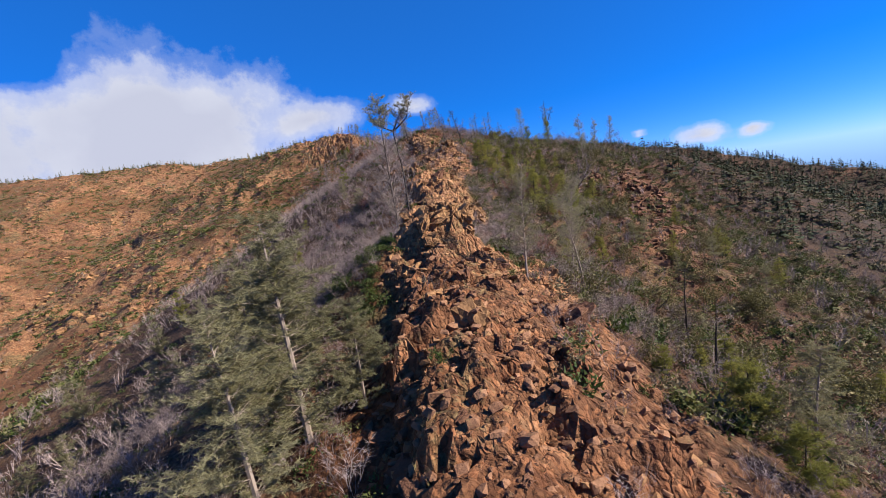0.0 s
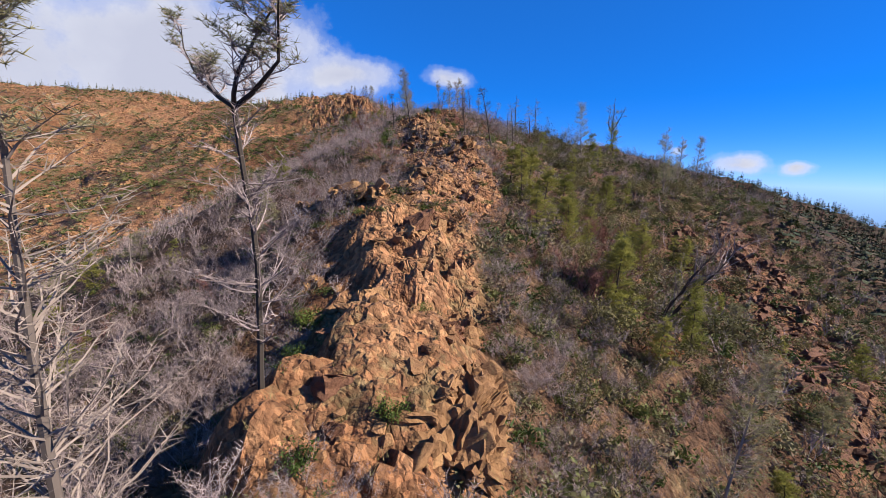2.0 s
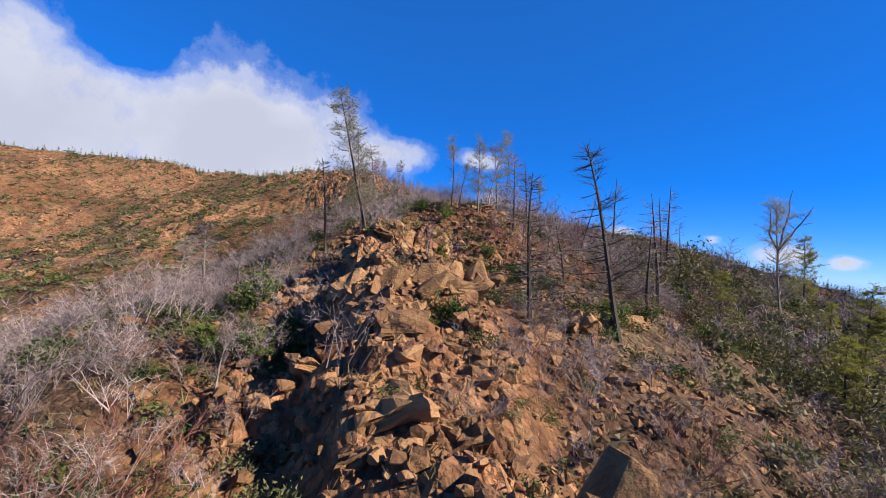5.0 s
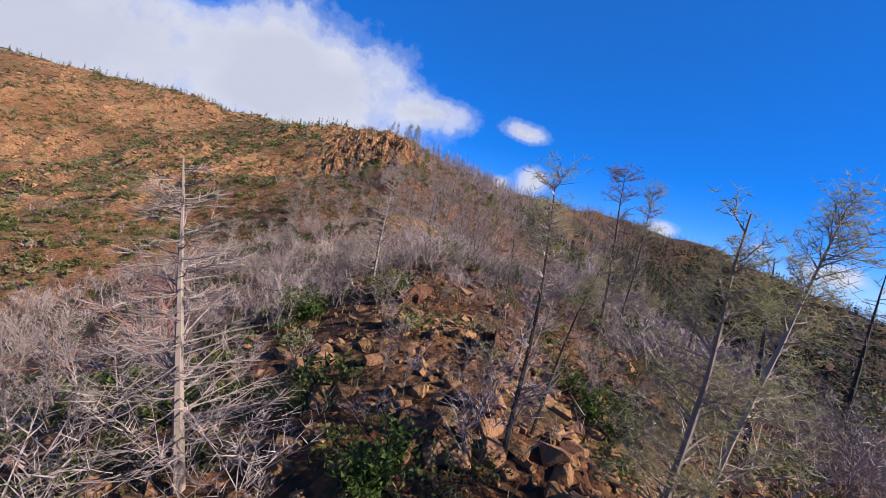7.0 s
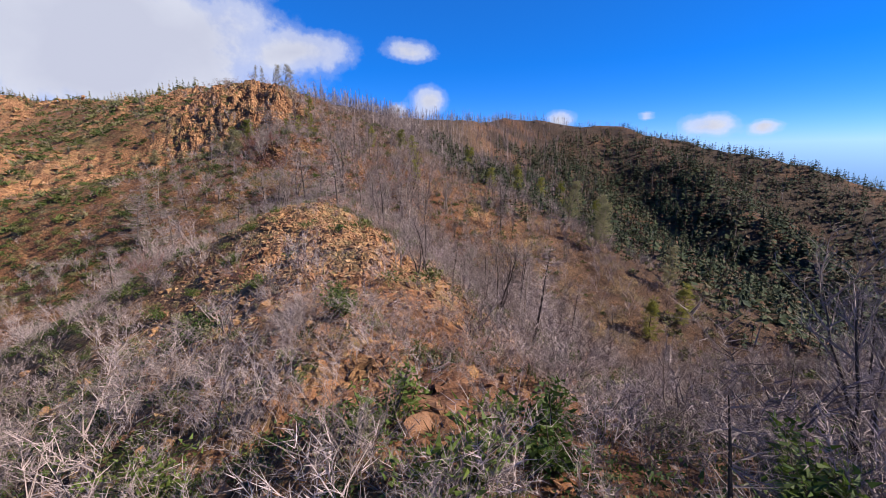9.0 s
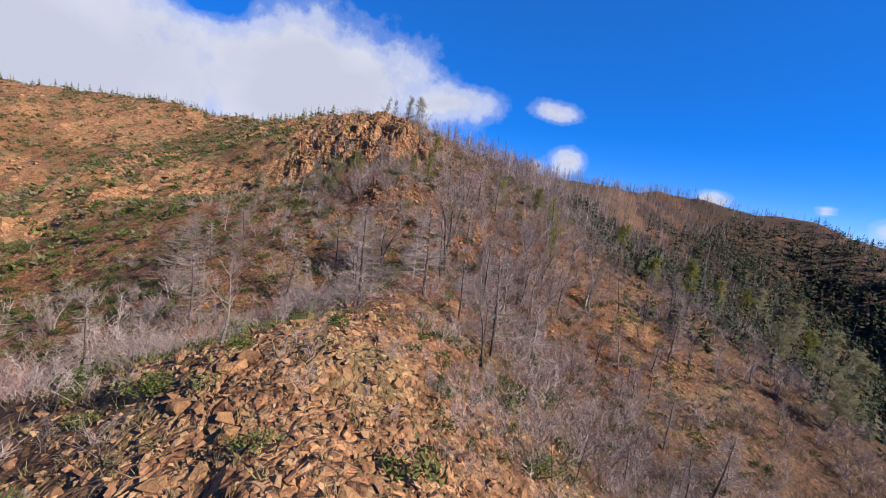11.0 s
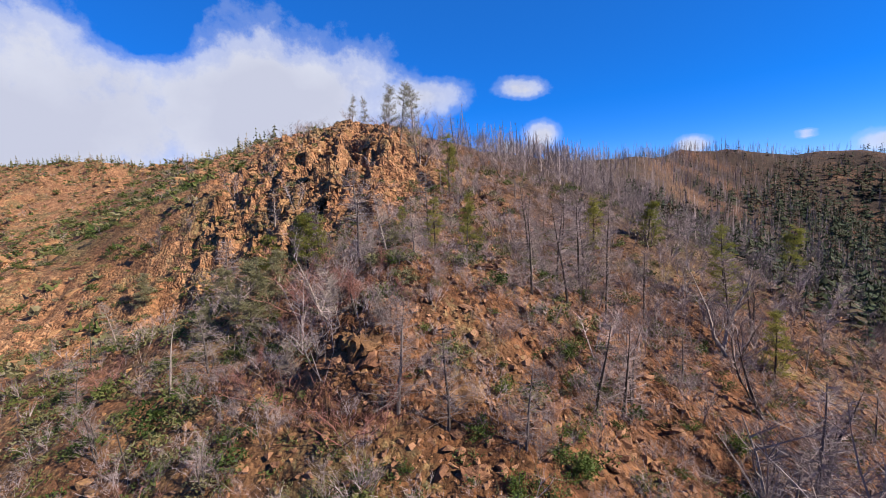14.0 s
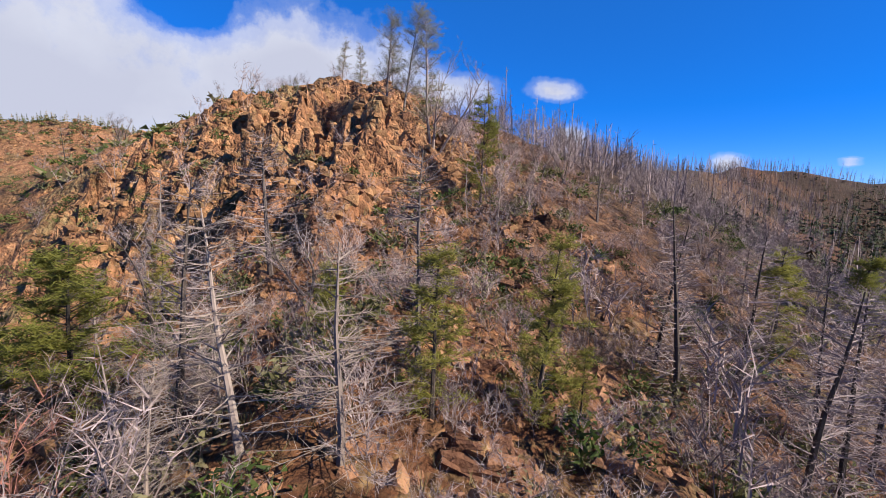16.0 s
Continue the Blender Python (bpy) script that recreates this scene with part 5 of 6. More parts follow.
stuff("knoll_brush", [plume(s, 300, 7, 0.005, 0.52, 0.25) for s in range(431, 439)], bx, by, NR.uniform(0.8, 1.9, len(bx)), S_TWIG, "soft leafless mauve bushes over the knoll and crest", "brush")
bx, by = sow_crest(700, 12, 64, 129, lambda x, y, u: np.where(y < 84, 0.3 * (np.abs(u) < 6), 0.5))
stuff("knoll_scrub", [clump(s, 240, 0.08, 0.95) for s in range(441, 447)], bx, by, NR.uniform(0.6, 1.5, len(bx)), S_LEAF, "green and olive scrub over the knoll and crest", "scrub", tints=NR.uniform(0.0, 0.7, len(bx)))
bx, by = sow(420, -40, 6, 176, 206, lambda x, y: 0.55 * (1 - 0.5 * bump(x, y, -33, 189, 4, 4)))
stuff("late_brush", [plume(s, 300, 7, 0.005, 0.52, 0.25) for s in range(461, 467)], bx, by, NR.uniform(0.7, 1.8, len(bx)), S_TWIG, "soft mauve bushes on the stony slope by the crag", "brush")
bx, by = sow_crest(18000, 78, -20, 275, lambda x, y, u: brush_chance(x, y, u) * (np.abs(u) > 22) * (1 - 0.35 * (u > 0)))
stuff("outer_brush", [plume(s, 56, 4, 0.014, 0.5) for s in range(251, 259)], bx, by, NR.uniform(1.1, 3.0, len(bx)), S_TWIG, "leafless brush covering the outer slopes", "brush")
bx, by = sow_crest(2300, 62, 118, 285, lambda x, y, u: 0.7 * step(u, 5, 9) * (1 - 0.6 * open_ground(x, y)) + 0.12 * step(-u, 6, 10) * (x > -62))
ox, oy = sow_crest(1500, 44, 122, 262, lambda x, y, u: 0.85 * step(u, 3, 7) * (1 - 0.7 * open_ground(x, y)))
stuff("flank_brush", [plume(s, 190, 6, 0.0065, 0.5, 0.25) for s in range(481, 487)], ox, oy, NR.uniform(1.0, 2.4, len(ox)), S_TWIG, "soft mauve-grey leafless bushes on the long flank", "brush")
stuff("bare_woods", [plume(s, 190, 4, 0.005, 0.32, 0.4) for s in range(281, 291)], bx, by, NR.uniform(2.2, 5.0, len(bx)), S_TWIG, "small leafless mauve-grey trees crowding the slope", "bare trees")
bx, by = sow_crest(420, 58, 128, 275, lambda x, y, u: 0.9 * step(u, 7, 12) + 0.14 * step(-u, 8, 12) * (x > -60))
place([dead_conifer(291, BARK_GREY, TWIG, 6.0, 1.0), dead_conifer(292, BARK_GREY, TWIG, 6.0, 0.8), dead_conifer(293, BARK_PALE, TWIG, 6.0, 0.9)], spots(bx[:130], by[:130], 0.5, 1.1, 4),
      "thin upright dead conifer on the burnt slope", "dead tree", "thin dead conifers")
# ---- trees on the slope below the peak ----
place([full_pine(501, BARK_PALE, NEEDLE_GREY, 4.6, 0.34, 64, 1.2), full_pine(502, BARK_DARK, NEEDLE_GREY, 4.2, 0.3, 60, 1.2)],
      [(-40.9, 191.9, 1.0, 3, 0), (-41.0, 194.8, 0.75, 2, 0), (-44.4, 194.5, 0.6, 0, 0), (-61.7, 203.5, 0.68, 0, 0), (-43.6, 191.2, 0.7, 2, 0)],
      "grey-olive pine with soft layered limbs below the peak", "pine tree", "grey pines")
place([bare_tree(503, BARK_DARK, 2.6, TWIG_RED), bare_tree(504, BARK_DARK, 2.4, TWIG_RED), bare_tree(505, BARK_DARK, 2.8, TWIG_RED)],
      [(-33.4, 190.5, 1.0, 0, 0), (-34.6, 191.4, 0.95, 0, 0), (-32.5, 191, 0.7, 0, 0), (-37.7, 190.7, 0.6, 0, 0), (-36.4, 189.6, 0.8, 0, 0), (-35.2, 192.6, 0.9, 0, 0), (-31.2, 192, 0.8, 0, 0), (-38.4, 188.8, 0.75, 0, 0), (-33.6, 193.4, 0.9, 0, 0)],
      "small leafless tree with a haze of reddish twigs", "bare tree", "reddish trees")
place([dead_conifer(506, BARK_PALE, BARK_PALE, 3.0, 1.6)], [(-34.3, 189.9, 0.95, -10, 0), (-36.0, 188.2, 0.8, -8, 0), (-31.6, 189.4, 0.7, -14, 0)],
      "small bleached dead conifer with drooping limbs", "dead tree", "bleached conifers")
place([bare_tree(507, BARK_DARK, 9.0), bare_tree(508, BARK_GREY, 9.0)],
      [(-10.8, 190.8, 1.05, 8, 0), (-8.1, 192.5, 1.15, 9, 0), (-17.5, 186.5, 0.5, 4, 0)],
      "tall charred bare tree leaning over the slope", "bare tree", "bare trees")
place([full_pine(509, BARK_DARK, NEEDLE, 6.6, 0.22)], [(-10.4, 208.7, 1.0, 0, 0)],
      "tall olive-green conifer standing in the bare woods", "conifer tree", "living conifers")

# evergreen shrubs
gx, gy = sow_crest(1100, 16, 2, 206, lambda x, y, u: 0.32 * (0.5 + 0.9 * (vnoise(x / 9, y / 9, 81) > 0.1)) * (1 - 0.6 * rock_amount(x, y)) * (0.5 + 0.5 * step(y, 80, 110)))
place([leafy(151, LEAF), leafy(152, LEAF), leafy(153, LEAF, 1.0, 620), leafy(154, LEAF, 0.8, 420)], spots(gx[:250], gy[:250], 0.55, 1.4, 3),
      "dark green leafy evergreen shrub among rocks and brush", "shrub", "evergreen shrubs")
ox, oy = sow(330, 8, 42, 24, 120, lambda x, y: 0.7 * (1 - rock_amount(x, y)) * (1 - 0.8 * clear_of_line(x, y, 6)))
place([leafy(161, LEAF_OLIVE, 1.3, 560, 0.1, "olive_shrub"), leafy(162, LEAF_OLIVE, 1.5, 620, 0.1, "olive_shrub"), leafy(163, LEAF_OLIVE, 1.6, 620, 0.1, "olive_shrub")], spots(ox[:120], oy[:120], 0.8, 1.8, 4),
      "olive shrub with thin leaves on the slope", "shrub", "olive shrubs")
place([leafy(165, LEAF_RUST, 1.4, 500, 0.1, "rusty_shrub")], [(-13, 33, 1.3, 0, 0), (-17, 29, 1.2, 0, 0), (-33, 62, 1.2, 0, 0), (15, 62, 1.1, 0, 0)], "rust-orange shrub holding its dry leaves", "shrub", "rusty shrubs")
fx, fy = sow(6600, 2, 66, 18, 128, lambda x, y: (1 - 0.85 * rock_amount(x, y)) * (1 - step(y, 84, 94) * step(-x, -14, -8)) * step(x - crest_x(y), 2.5, 5.5) * (0.4 + 0.6 * step(vnoise(x / 6, y / 6, 89), -0.4, 0.2)))
stuff("mixed_scrub", [clump(s, 80, 0.15, 1.0) for s in range(261, 269)], fx, fy, NR.uniform(0.8, 2.5, len(fx)), S_LEAF, "mixed olive, brown and green scrub on the slope", "scrub")
fx, fy = sow_crest(11500, 62, 0, 240, lambda x, y, u: 0.8 * step(np.abs(u), 2, 5) * (0.25 + (vnoise(x / 8, y / 8, 90) > -0.1)) * (1 - 0.6 * rock_amount(x, y) * (x > -50)) * (0.55 + 0.45 * (u < 0)))
stuff("green_scrub", [clump(s, 90, 0.11, 0.85) for s in range(271, 277)], fx, fy, NR.uniform(0.5, 1.7, len(fx)), S_LEAF, "low green and olive scrub between the brush", "scrub", tints=NR.uniform(0, 1, len(fx)) ** 2.0 * 0.7)

tx, ty = sow_crest(1100, 24, 30, 150, lambda x, y, u: (0.15 + 0.75 * (vnoise(x / 5, y / 5, 119) > 0.15)) * (1 - 0.75 * rock_amount(x, y)) * (1 - 0.7 * open_ground(x, y)) * (1 - 0.5 * (y < 84) * (u > 0)))
stuff("thicket", [clump(s, 230, 0.085, 0.95) for s in range(521, 529)], tx, ty, NR.uniform(0.7, 1.7, len(tx)), S_LEAF, "dark green evergreen bushes in thick patches", "shrubs", tints=NR.uniform(0.0, 0.34, len(tx)))
tx, ty = sow(420, -20, -4.6, 72, 104, lambda x, y: 0.85 + 0 * x)
stuff("side_brush", [plume(s, 260, 7, 0.005, 0.55, 0.2) for s in range(531, 537)], tx, ty, NR.uniform(0.8, 2.0, len(tx)), S_TWIG, "mauve leafless bushes beside the knoll", "brush")
tx, ty = sow(1150, -52, 14, 150, 214, lambda x, y: 0.8 * (0.3 + 0.7 * (vnoise(x / 6, y / 6, 121) > -0.2)) * (1 - 0.6 * open_ground(x, y)) * (1 - bump(x, y, -47, 216, 10, 10)))
stuff("late_thicket", [clump(s, 200, 0.09, 0.95) for s in range(551, 557)], tx, ty, NR.uniform(0.6, 1.5, len(tx)), S_LEAF, "dark green bushes scattered over the burnt slope", "shrubs", tints=NR.uniform(0.0, 0.36, len(tx)))
tx, ty = sow(1500, -56, 16, 148, 214, lambda x, y: 0.8 * (0.35 + 0.65 * (vnoise(x / 7, y / 7, 123) > -0.25)) * (1 - 0.5 * open_ground(x, y)) * (1 - bump(x, y, -47, 216, 11, 11)))
stuff("slope_brush", [plume(s, 210, 7, 0.0058, 0.55, 0.2) for s in range(571, 578)], tx, ty, NR.uniform(0.8, 2.0, len(tx)), S_TWIG, "mauve leafless bushes over the burnt slope", "brush")
tx, ty = sow(420, -14, 16, 112, 131, lambda x, y: 0.8 + 0 * x)
stuff("crest_brush", [plume(s, 260, 7, 0.005, 0.55, 0.2) for s in range(581, 587)], tx, ty, NR.uniform(0.7, 1.6, len(tx)), S_TWIG, "mauve leafless bushes on the crest", "brush")
tx, ty = sow(230, -14, 16, 110, 130, lambda x, y: 0.3 + 0.7 * (vnoise(x / 4, y / 4, 125) > 0))
stuff("crest_thicket", [clump(s, 260, 0.08, 0.95) for s in range(591, 596)], tx, ty, NR.uniform(0.6, 1.3, len(tx)), S_LEAF, "dark green bushes on the crest", "shrubs", tints=NR.uniform(0.0, 0.3, len(tx)))
tx, ty = sow(150, -8.5, -3.6, 25.5, 37, lambda x, y: step(-x, 3.8, 4.6))
stuff("crag_thicket", [clump(s, 300, 0.09, 0.95) for s in range(611, 616)], tx, ty, NR.uniform(0.8, 1.7, len(tx)), S_LEAF, "dark green evergreen bushes beside the crag", "shrubs", tints=NR.uniform(0.0, 0.22, len(tx)))
tx, ty = sow(60, -14, -2.5, 126, 136.5, lambda x, y: 0.85 * (1 - 0.9 * bump(x, y, -8, 131.5, 1.6, 4)))
stuff("scree_foot_brush", [plume(s, 300, 7, 0.005, 0.6, 0.2) for s in range(621, 627)], tx, ty, NR.uniform(0.8, 1.9, len(tx)), S_TWIG, "rounded pale mauve bushes at the foot of the scree", "brush")
tx, ty = sow(120, -38, -24, 186, 198, lambda x, y: 0.8 * step(rock_amount(x, y), 0.05, 0.3))
stuff("rib_brush", [plume(s, 300, 7, 0.005, 0.55, 0.2) for s in range(631, 637)], tx, ty, NR.uniform(0.7, 1.5, len(tx)), S_TWIG, "mauve leafless bushes over the broken rib", "brush")
tx, ty = sow(900, -26, -3, 26, 72, lambda x, y: 0.75 * step(crest_x(y) - x, 2.5, 5))
stuff("shade_brush", [plume(s, 220, 7, 0.0058, 0.55, 0.2) for s in range(541, 547)], tx, ty, NR.uniform(0.9, 2.2, len(tx)), S_TWIG, "pale leafless bushes on the slope below the crest", "brush")

# small trees on the slopes
tx, ty = sow_crest(520, 34, 60, 262, lambda x, y, u: (0.32 * step(u, 4, 8) * step(y, 100, 115) + 0.15 * step(-u, 5, 9) + 0.06 * step(u, 4, 8)) * (1 - 0.8 * open_ground(x, y)) * ~clear_of_line(x, y, 5.0))
half = len(tx) // 2
place([bare_tree(171, BARK_DARK), bare_tree(172, BARK_PALE), bare_tree(173, BARK_DARK)], spots(tx[:half], ty[:half], 0.55, 1.15, 4),
      "small leafless tree in the burnt brush", "bare tree", "bare trees")
place([dead_conifer(175, BARK_PALE, TWIG, 6.0, 0.55), dead_conifer(176, BARK_DARK, TWIG, 6.0, 0.5), dead_conifer(177, BARK_DARK, BARK_DARK, 6.0, 0.45)],
      spots(tx[half:], ty[half:], 0.45, 0.95, 4), "slender dead conifer standing in the brush", "dead tree", "burnt conifers")

tx, ty = sow(125, -46, 8, 160, 206, lambda x, y: 0.7 * (1 - 0.5 * open_ground(x, y)) * (1 - bump(x, y, -46, 214, 10, 10)))
place([bare_tree(271, BARK_DARK), bare_tree(272, BARK_GREY), dead_conifer(273, BARK_DARK, TWIG, 6.0, 1.3), dead_conifer(274, BARK_GREY, TWIG, 6.0, 1.5)],
      spots(tx, ty, 0.55, 1.1, 4), "bare burnt tree with a web of grey twigs", "bare tree", "burnt trees below the crag")
place([leafy(275, LEAF, 1.25, 900, 0.1), leafy(276, LEAF, 1.2, 860, 0.1)],
      [(-1, 91.5, 0.9, 0, 0), (1.6, 95.2, 0.8, 0, 0), (4, 95.3, 1.1, 0, 0), (5.6, 96.4, 1.0, 0, 0), (-6.6, 91.5, 1.6, 0, 0), (-8.4, 93.5, 1.5, 0, 0), (-7.8, 90.6, 1.4, 0, 0), (-3.6, 97.8, 0.8, 0, 0), (-2.0, 97.4, 0.8, 0, 0), (-0.2, 96.9, 0.8, 0, 0), (1.0, 97.4, 0.9, 0, 0), (0.6, 95.4, 0.8, 0, 0), (2.6, 97.8, 0.9, 0, 0), (0, 99.8, 0.8, 0, 0), (-2.4, 102.4, 0.9, 0, 0),
       (7.6, 98.8, 1.2, 0, 0), (-4.2, 104, 0.9, 0, 0), (-0.6, 107, 0.8, 0, 0), (-6.8, 112, 1.0, 0, 0), (-9.2, 111, 1.1, 0, 0), (1.5, 115, 1.2, 0, 0), (-3.2, 119, 1.1, 0, 0), (-6.2, 121, 1.3, 0, 0), (-4.4, 122.5, 1.2, 0, 0), (-1.6, 120.4, 1.4, 0, 0), (0.6, 121.8, 1.3, 0, 0), (-7.6, 123.2, 1.1, 0, 0),
       (-11.6, 122.6, 1.1, 0, 0), (-12.6, 143.4, 0.9, 0, 0), (-9.6, 128.8, 0.9, 0, 0), (-25.4, 185, 0.9, 0, 0), (-23.4, 187, 0.9, 0, 0), (-26.2, 189.2, 0.8, 0, 0), (-18.6, 187, 1.0, 0, 0), (-21.6, 192.6, 0.9, 0, 0)],
      "bright green evergreen shrub on the rocky crest", "shrub", "evergreen shrubs")

hx, hy = sow(1900, -100, -20, 150, 214, lambda x, y: 0.8 * (0.25 + 0.75 * (vnoise(x / 6, y / 6, 103) > -0.1)) * (1 - bump(x, y, -47, 214, 9, 9)))
ux, uy = sow_crest(900, 36, 118, 230, lambda x, y, u: 0.7 * step(u, 2, 5))
hx, hy = np.concatenate([hx, ux]), np.concatenate([hy, uy])
stuff("hollow_shrubs", [clump(s, 150, 0.12, 1.0) for s in range(401, 407)], hx, hy, NR.uniform(0.7, 2.1, len(hx)), S_LEAF, "dark and yellow-green shrubs dotting the burnt ground", "shrubs", tints=NR.uniform(0.05, 0.62, len(hx)))

# scrub on the sunny hill
hx, hy = sow(36000, -300, -58, 30, 318, lambda x, y: (1 - bump(x, y, -48, 216, 24, 24)) * (0.35 + 0.65 * step(fbm(x / 19, y / 19, 3, 85), -0.2, 0.3)) * (1 - 0.25 * rock_amount(x, y)))
stuff("scrub", [clump(s, 16, 0.36) for s in range(181, 187)], hx, hy, 0.6 + 2.0 * NR.uniform(0, 1, len(hx)) ** 2, S_LEAF, "low olive and brown scrub dotting the orange hill", "scrub", tints=0.08 + 0.66 * NR.uniform(0, 1, len(hx)))
hx, hy = sow(7000, -300, -46, 30, 318, lambda x, y: (0.5 + 0.5 * vnoise(x / 17, y / 17, 87)) * (1 - 0.85 * bump(x, y, -78, 226, 32, 30)))
stuff("dry_brush", [plume(s, 34, 4, 0.015, 0.5) for s in range(141, 146)], hx, hy, NR.uniform(0.5, 1.8, len(hx)), S_TWIG, "dry leafless brush scattered over the hill", "brush")

# woods along the crests and on the far hill
def along(pts, count, wide):
    seg = NR.randint(0, len(pts) - 1, count)
    f = NR.uniform(0, 1, count)
    p = np.array(pts, float)
    q = p[seg] + (p[seg + 1] - p[seg]) * f[:, None]
    return q[:, 0] + NR.normal(0, wide, count), q[:, 1] + NR.normal(0, wide, count)


cx, cy = along(LEFT_HILL[1:7], 380, 4)
stuff("crest_pines", [small_conifer(s, 6, 0.26) for s in range(191, 197)], cx, cy, NR.uniform(1.6, 4.6, len(cx)), S_OLIVE, "small pines lining the crest of the hill", "pine trees")
cx, cy = along(BACK[1:6], 620, 9)
stuff("crest_snags", [small_snag(s) for s in range(201, 207)], cx, cy, NR.uniform(2.5, 6.0, len(cx)), S_TWIG, "leafless trees lining the burnt crest", "bare trees")
fx, fy = sow(14500, -25, 330, 120, 470, lambda x, y: 0.88 * (0.2 + 0.8 * np.maximum(np.maximum(step(-base_height(x, y), -27, -14), step(x, 110, 160)), step(x - 0.1 * (y - 350), 52, 78) * step(-base_height(x, y), -35, -28))) * step(x + 0.3 * (y - 230), 15, 60) * (1 - step(-y, -150, -130) * step(-x, -85, -65)))
stuff("far_conifers", [small_conifer(s, 5, 0.32, 0.05, 4) for s in range(211, 219)], fx, fy, NR.uniform(3.0, 6.6, len(fx)) * (1 - 0.4 * step(base_height(fx, fy), 18, 30)), S_GREEN, "dense dark conifer woods on the far slope", "conifer woods")
fx, fy = sow(1500, 36, 140, 196, 338, lambda x, y: 0.9 * step(x - 0.09 * (320 - y), 36, 46))
stuff("shaded_conifers", [small_conifer(s, 5, 0.34, 0.05, 4) for s in range(641, 647)], fx, fy, NR.uniform(3.5, 7.0, len(fx)), S_GREEN, "tall dark conifers crowding the shaded valley side", "conifer woods")
fx, fy = sow(7500, -30, 220, 222, 450, lambda x, y: 0.85 * step(y, 226, 244) * (1 - 0.85 * step(x, 36, 80)))
stuff("far_snags", [small_snag(s) for s in range(221, 227)], fx, fy, NR.uniform(3.0, 6.5, len(fx)), S_TWIG, "grey leafless burnt woods on the far slope", "bare trees")
fx, fy = sow(4000, 30, 150, 20, 205, lambda x, y: 0.8 * (1 - rock_amount(x, y)))
stuff("slope_scrub", [clump(s, 44, 0.26, 0.95) for s in range(231, 237)], fx, fy, NR.uniform(0.9, 2.4, len(fx)), S_OLIVE, "olive scrub on the shaded slope", "scrub")

fx, fy = sow(3600, 52, 165, 78, 222, lambda x, y: 0.85 * step(x + 0.15 * (y - 100), 55, 68) * (0.35 + 0.65 * (vnoise(x / 11, y / 11, 109) > -0.2)))
stuff("ridge_conifers", [small_conifer(s, 4, 0.36, 0.02, 4) for s in range(451, 457)], fx, fy, NR.uniform(1.6, 5.0, len(fx)), S_GREEN, "dark conifers and scrub over the shaded ridge", "conifer woods")

tx, ty = sow(1500, -14, 42, 200, 275, lambda x, y: (0.25 + 0.75 * (vnoise(x / 9, y / 9, 113) > 0.0)) * step(x + 0.15 * (y - 205), -8, 8))
stuff("slope_conifers", [small_conifer(s, 6, 0.3, 0.05, 5) for s in range(471, 479)], tx, ty, NR.uniform(1.4, 4.6, len(tx)), S_GREEN, "dark young conifers among the burnt trees of the far flank", "conifer woods", tints=NR.uniform(0.2, 0.9, len(tx)))

# dry grass
dx, dy = sow_crest(22000, 16, 0, 212, lambda x, y, u: (0.25 + 0.3 * step(y, 84, 90) + 0.6 * step(vnoise(x / 5, y / 5, 95), 0, 0.4)) * (1 - 0.75 * rock_amount(x, y)))
stuff("dry_grass", [tuft(s) for s in range(241, 247)], dx, dy, NR.uniform(0.2, 0.6, len(dx)), S_GRASS, "tufts of dry yellow grass between the stones", "grass")


# ---- rocks ----
def stony(x, y, u):
    return np.clip(rock_amount(x, y) + 0.7 * open_ground(x, y) + 0.1, 0, 1)


qx, qy = sow_crest(2600, 8, 3, 206, lambda x, y, u: stony(x, y, u) * step(-np.abs(u), -7, -2.5) * (0.3 + 0.7 * step(vnoise(x / 4, y / 4, 97), -0.2, 0.3)))
keep = np.argsort(NR.uniform(0, 1, len(qx)))[:300]
kinds = [boulder(s, RED_ROCK if s % 3 == 0 else ROCK) for s in range(301, 315)]
reds = [boulder(s, RED_ROCK) for s in range(315, 321)]
for x, y in zip(qx[keep], qy[keep]):
    size = (0.28 + 0.6 * NR.uniform() ** 2) * (0.6 if 130 < y < 160 else 1.0)
    ob = new("boulder", RNG.choice(reds if iron_amount(x, y) > 0.5 else kinds))
    ob.matrix_basis = at(float(x), float(y), size, RNG.gauss(0.6, 0.6), (RNG.gauss(-14, 14), RNG.gauss(0, 14)), 0.25 * size, RNG.uniform(0.85, 1.4))
    tagged(ob, "broken angular tan rock lying on the crest", "rock", "boulders on the crest")
for x, y, size, turn in ((-1.3, 93.6, 1.15, 0.4), (-2.9, 91.6, 0.95, 1.2), (-2.2, 90.2, 0.8, 0.2), (-0.4, 104.4, 0.5, 0.1), (1.2, 103.2, 0.5, 0.7),
                         (2.0, 93.5, 0.8, 0.5), (6.2, 97.4, 0.8, 0.3), (-8.9, 125.6, 0.7, 0.6), (-32.2, 188.6, 1.2, 0.8), (-27.9, 188.8, 0.8, 0.3), (-6.2, 67.0, 1.5, 0.5),
                         (-9.5, 69.2, 1.3, 0.4), (-3.6, 66.0, 1.4, 0.8), (6.5, 24.6, 0.9, 0.4), (0.4, 21.5, 1.0, 0.2), (-1.6, 25.0, 0.8, 0.9)):
    ob = new("boulder", kinds[int(size * 37) % len(kinds)])
    ob.matrix_basis = at(x, y, size, turn, (-16, 6), 0.15 * size, 1.2)
    tagged(ob, "large angular block of tan rock in the crest", "rock", "large blocks on the crest")
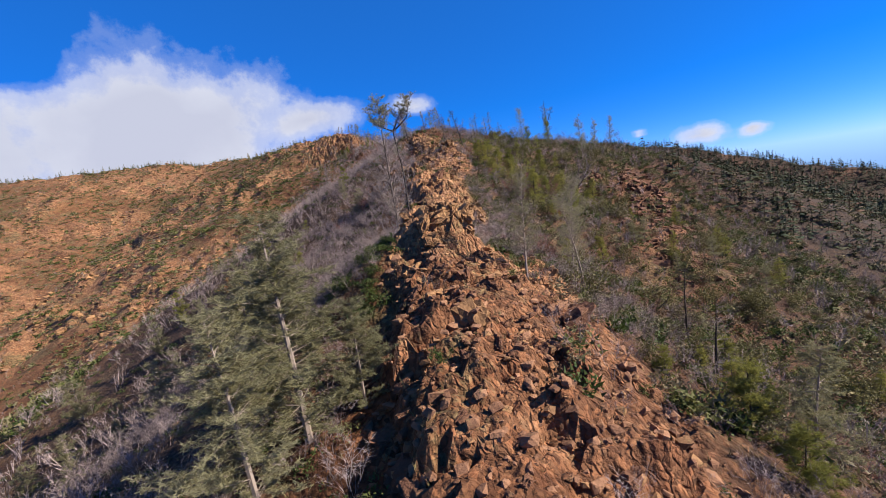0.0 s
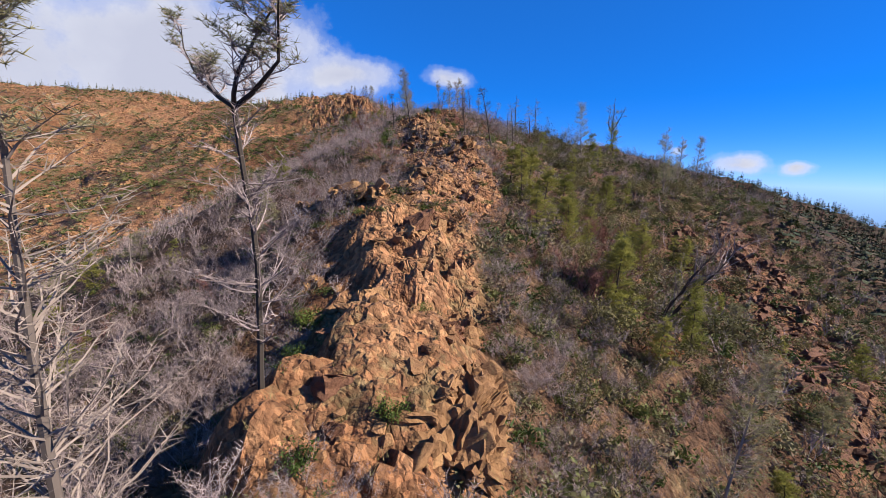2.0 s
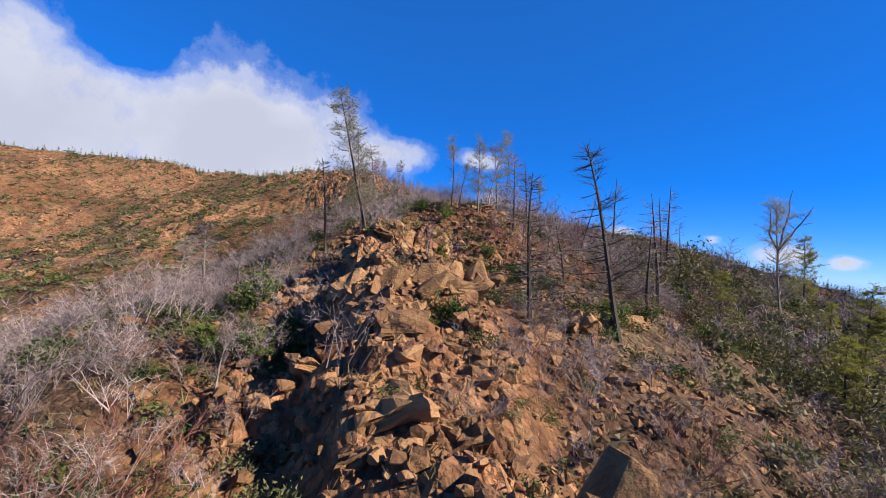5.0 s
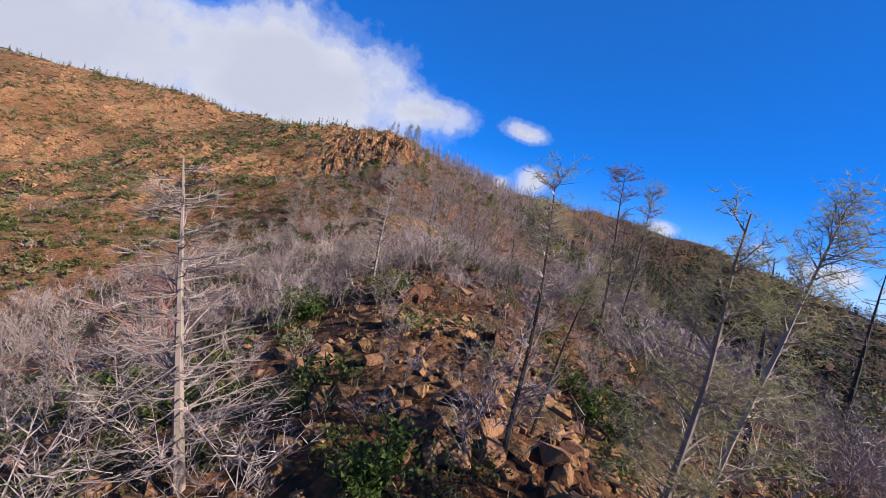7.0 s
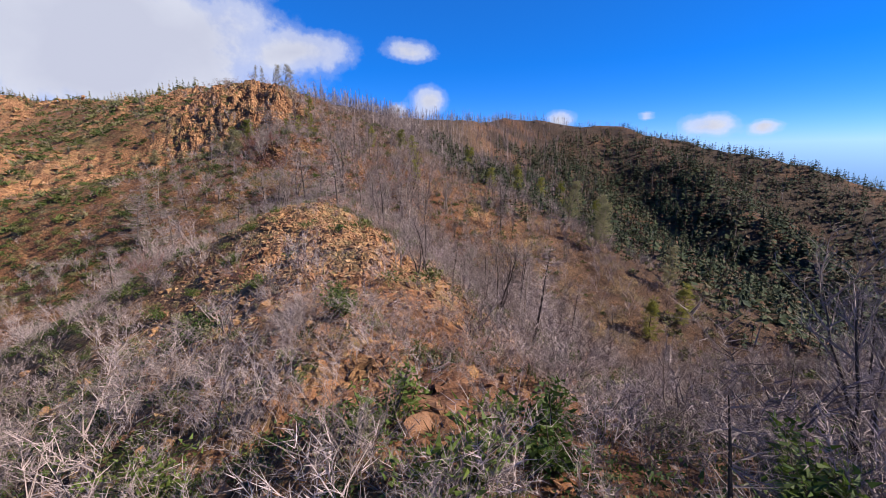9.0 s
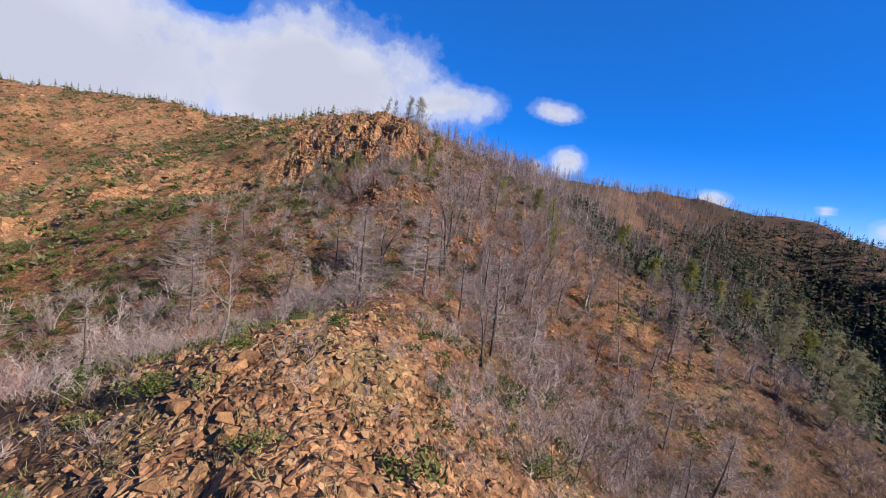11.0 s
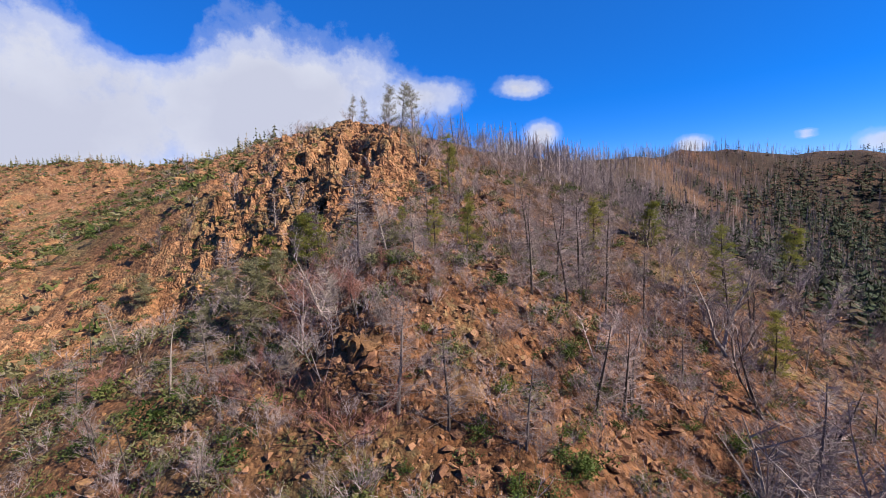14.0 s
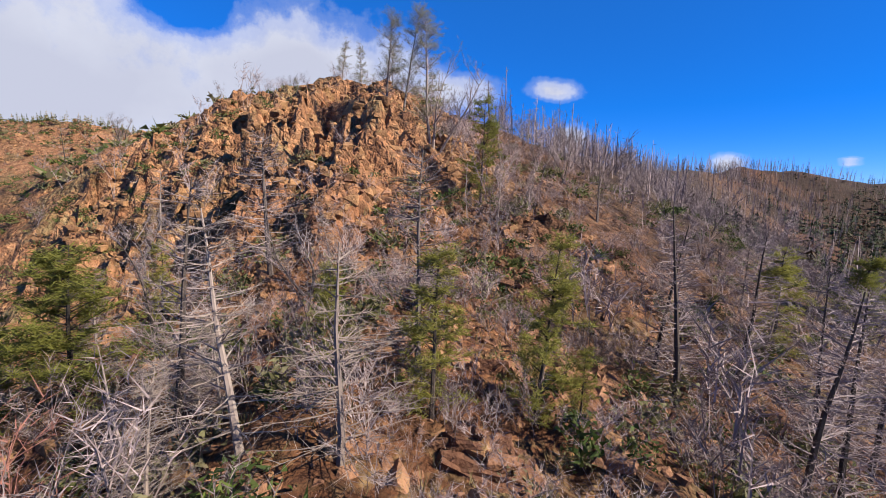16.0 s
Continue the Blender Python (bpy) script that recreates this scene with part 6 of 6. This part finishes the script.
sx, sy = sow_crest(44000, 20, 0, 214, lambda x, y, u: np.maximum(stony(x, y, u), 0.6 * step(y, 176, 184) * step(u, -8, -4)) * (0.35 + 0.65 * step(-np.abs(u), -14, -4)) * (1 - 0.85 * bump(x, y, -14, 144, 11, 15)))
slab = (((sy > 43) & (sy < 65)) | ((np.abs(sy - 31.2) < 2.0) & (np.abs(sx + 0.6) < 3.0))) & (NR.uniform(0, 1, len(sx)) < 0.7)
sx, sy = sx[~slab], sy[~slab]
red = NR.uniform(0, 1, len(sx)) < 0.85 * iron_amount(sx, sy)
stuff("rubble", [chip(s, 1.25, 0.75, 16) for s in range(321, 333)], sx[~red], sy[~red], 0.1 + 0.6 * NR.uniform(0, 1, (~red).sum()) ** 3, S_ROCK, "loose broken orange stones and scree", "stones", 0.0, False)
stuff("red_rubble", [chip(s, 1.25, 0.75, 16) for s in range(333, 341)], sx[red], sy[red], 0.1 + 0.55 * NR.uniform(0, 1, red.sum()) ** 3, S_RED, "loose broken red-brown stones on the slope", "stones", 0.0, False)
sx, sy = sow_crest(14000, 12, 84, 212, lambda x, y, u: (0.35 + 0.65 * step(vnoise(x / 3, y / 3, 99), -0.3, 0.3)) * step(-np.abs(u), -12, -7))
stuff("small_stones", [chip(s, 1.2, 0.7, 7) for s in range(381, 387)], sx, sy, 0.1 + 0.42 * NR.uniform(0, 1, len(sx)) ** 2.5, S_RED, "small red-brown stones strewn over the soil", "stones", 0.0, False)
sx, sy = sow(5200, -7, 17, 84, 110, lambda x, y: 0.3 + 0.7 * step(vnoise(x / 3.5, y / 3.5, 115), -0.4, 0.2))
stuff("knoll_rubble", [chip(s, 1.3, 0.75, 14) for s in range(491, 499)], sx, sy, 0.08 + 0.45 * NR.uniform(0, 1, len(sx)) ** 2.8, S_ROCK, "broken orange stones strewn over the knoll", "stones", 0.0, False)
sx, sy = sow(9500, -40, 10, 178, 214, lambda x, y: 0.35 + 0.65 * step(vnoise(x / 4, y / 4, 117), -0.3, 0.2))
stuff("flank_rubble", [chip(s, 1.3, 0.7, 11) for s in range(501, 508)], sx, sy, 0.1 + 0.5 * NR.uniform(0, 1, len(sx)) ** 2.4, S_RED, "red-brown broken stones on the last slope", "stones", 0.0, False)
sx, sy = sow(15000, -25, 2, 122, 166, lambda x, y: 1.3 * bump(x, y, -14.5, 144.5, 10, 14))
stuff("scree", [chip(s, 1.3, 0.75, 8) for s in range(388, 394)], sx, sy, 0.07 + 0.27 * NR.uniform(0, 1, len(sx)) ** 2.2, S_SCREE, "pale tan scree of fine broken stones", "scree", 0.0, False)
sx, sy = sow_crest(27000, 22, 0, 240, lambda x, y, u: step(rock_amount(x, y), 0.35, 0.8) * (0.3 + 0.7 * bump(x, y, -47, 216, 18, 18) + 0.3 * (y < 104)))
slab = (((sy > 43) & (sy < 65)) | ((np.abs(sy - 31.2) < 2.0) & (np.abs(sx + 0.6) < 3.0))) & (NR.uniform(0, 1, len(sx)) < 0.85)
sx, sy = sx[~slab], sy[~slab]
red = NR.uniform(0, 1, len(sx)) < 0.85 * iron_amount(sx, sy)
stuff("red_blocks", [chip(s, 1.3, 0.72, 22) for s in range(395, 403)], sx[red], sy[red], 0.2 + 0.6 * NR.uniform(0, 1, red.sum()) ** 2.4, S_RED, "jagged blocks of red-brown bedrock on the crest", "bedrock", 0.22, False, None, 0.55)
sx, sy = sx[~red], sy[~red]
stuff("outcrop_blocks", [chip(s, 1.3, 0.75, 22) for s in range(341, 357)], sx, sy, 0.22 + 0.62 * NR.uniform(0, 1, len(sx)) ** 2.4, S_ROCK, "jagged blocks of orange bedrock standing out of the slope", "bedrock", 0.22, False, None, 0.55)
sx, sy = sow(22000, -270, -52, 60, 312, lambda x, y: step(rock_amount(x, y), 0.25, 0.7) * (1 - np.minimum(1, 1.6 * bump(x, y, -52, 214, 22, 20))))
stuff("hill_blocks", [chip(s, 1.5, 0.95, 9) for s in range(361, 369)], sx, sy, 0.5 + 1.5 * NR.uniform(0, 1, len(sx)) ** 2.5, S_ROCK, "blocks of orange rock breaking from the hill", "bedrock", 0.2, False, None, 0.8)
sx, sy = sow(6500, 20, 62, 50, 122, lambda x, y: step(rock_amount(x, y), 0.2, 0.6))
stuff("slope_blocks", [chip(s, 1.7, 0.7, 10) for s in range(371, 377)], sx, sy, 0.4 + 1.6 * NR.uniform(0, 1, len(sx)) ** 2, S_GULLY, "dark red rocks breaking from the slope", "bedrock", 0.15, False, None, 0.8)
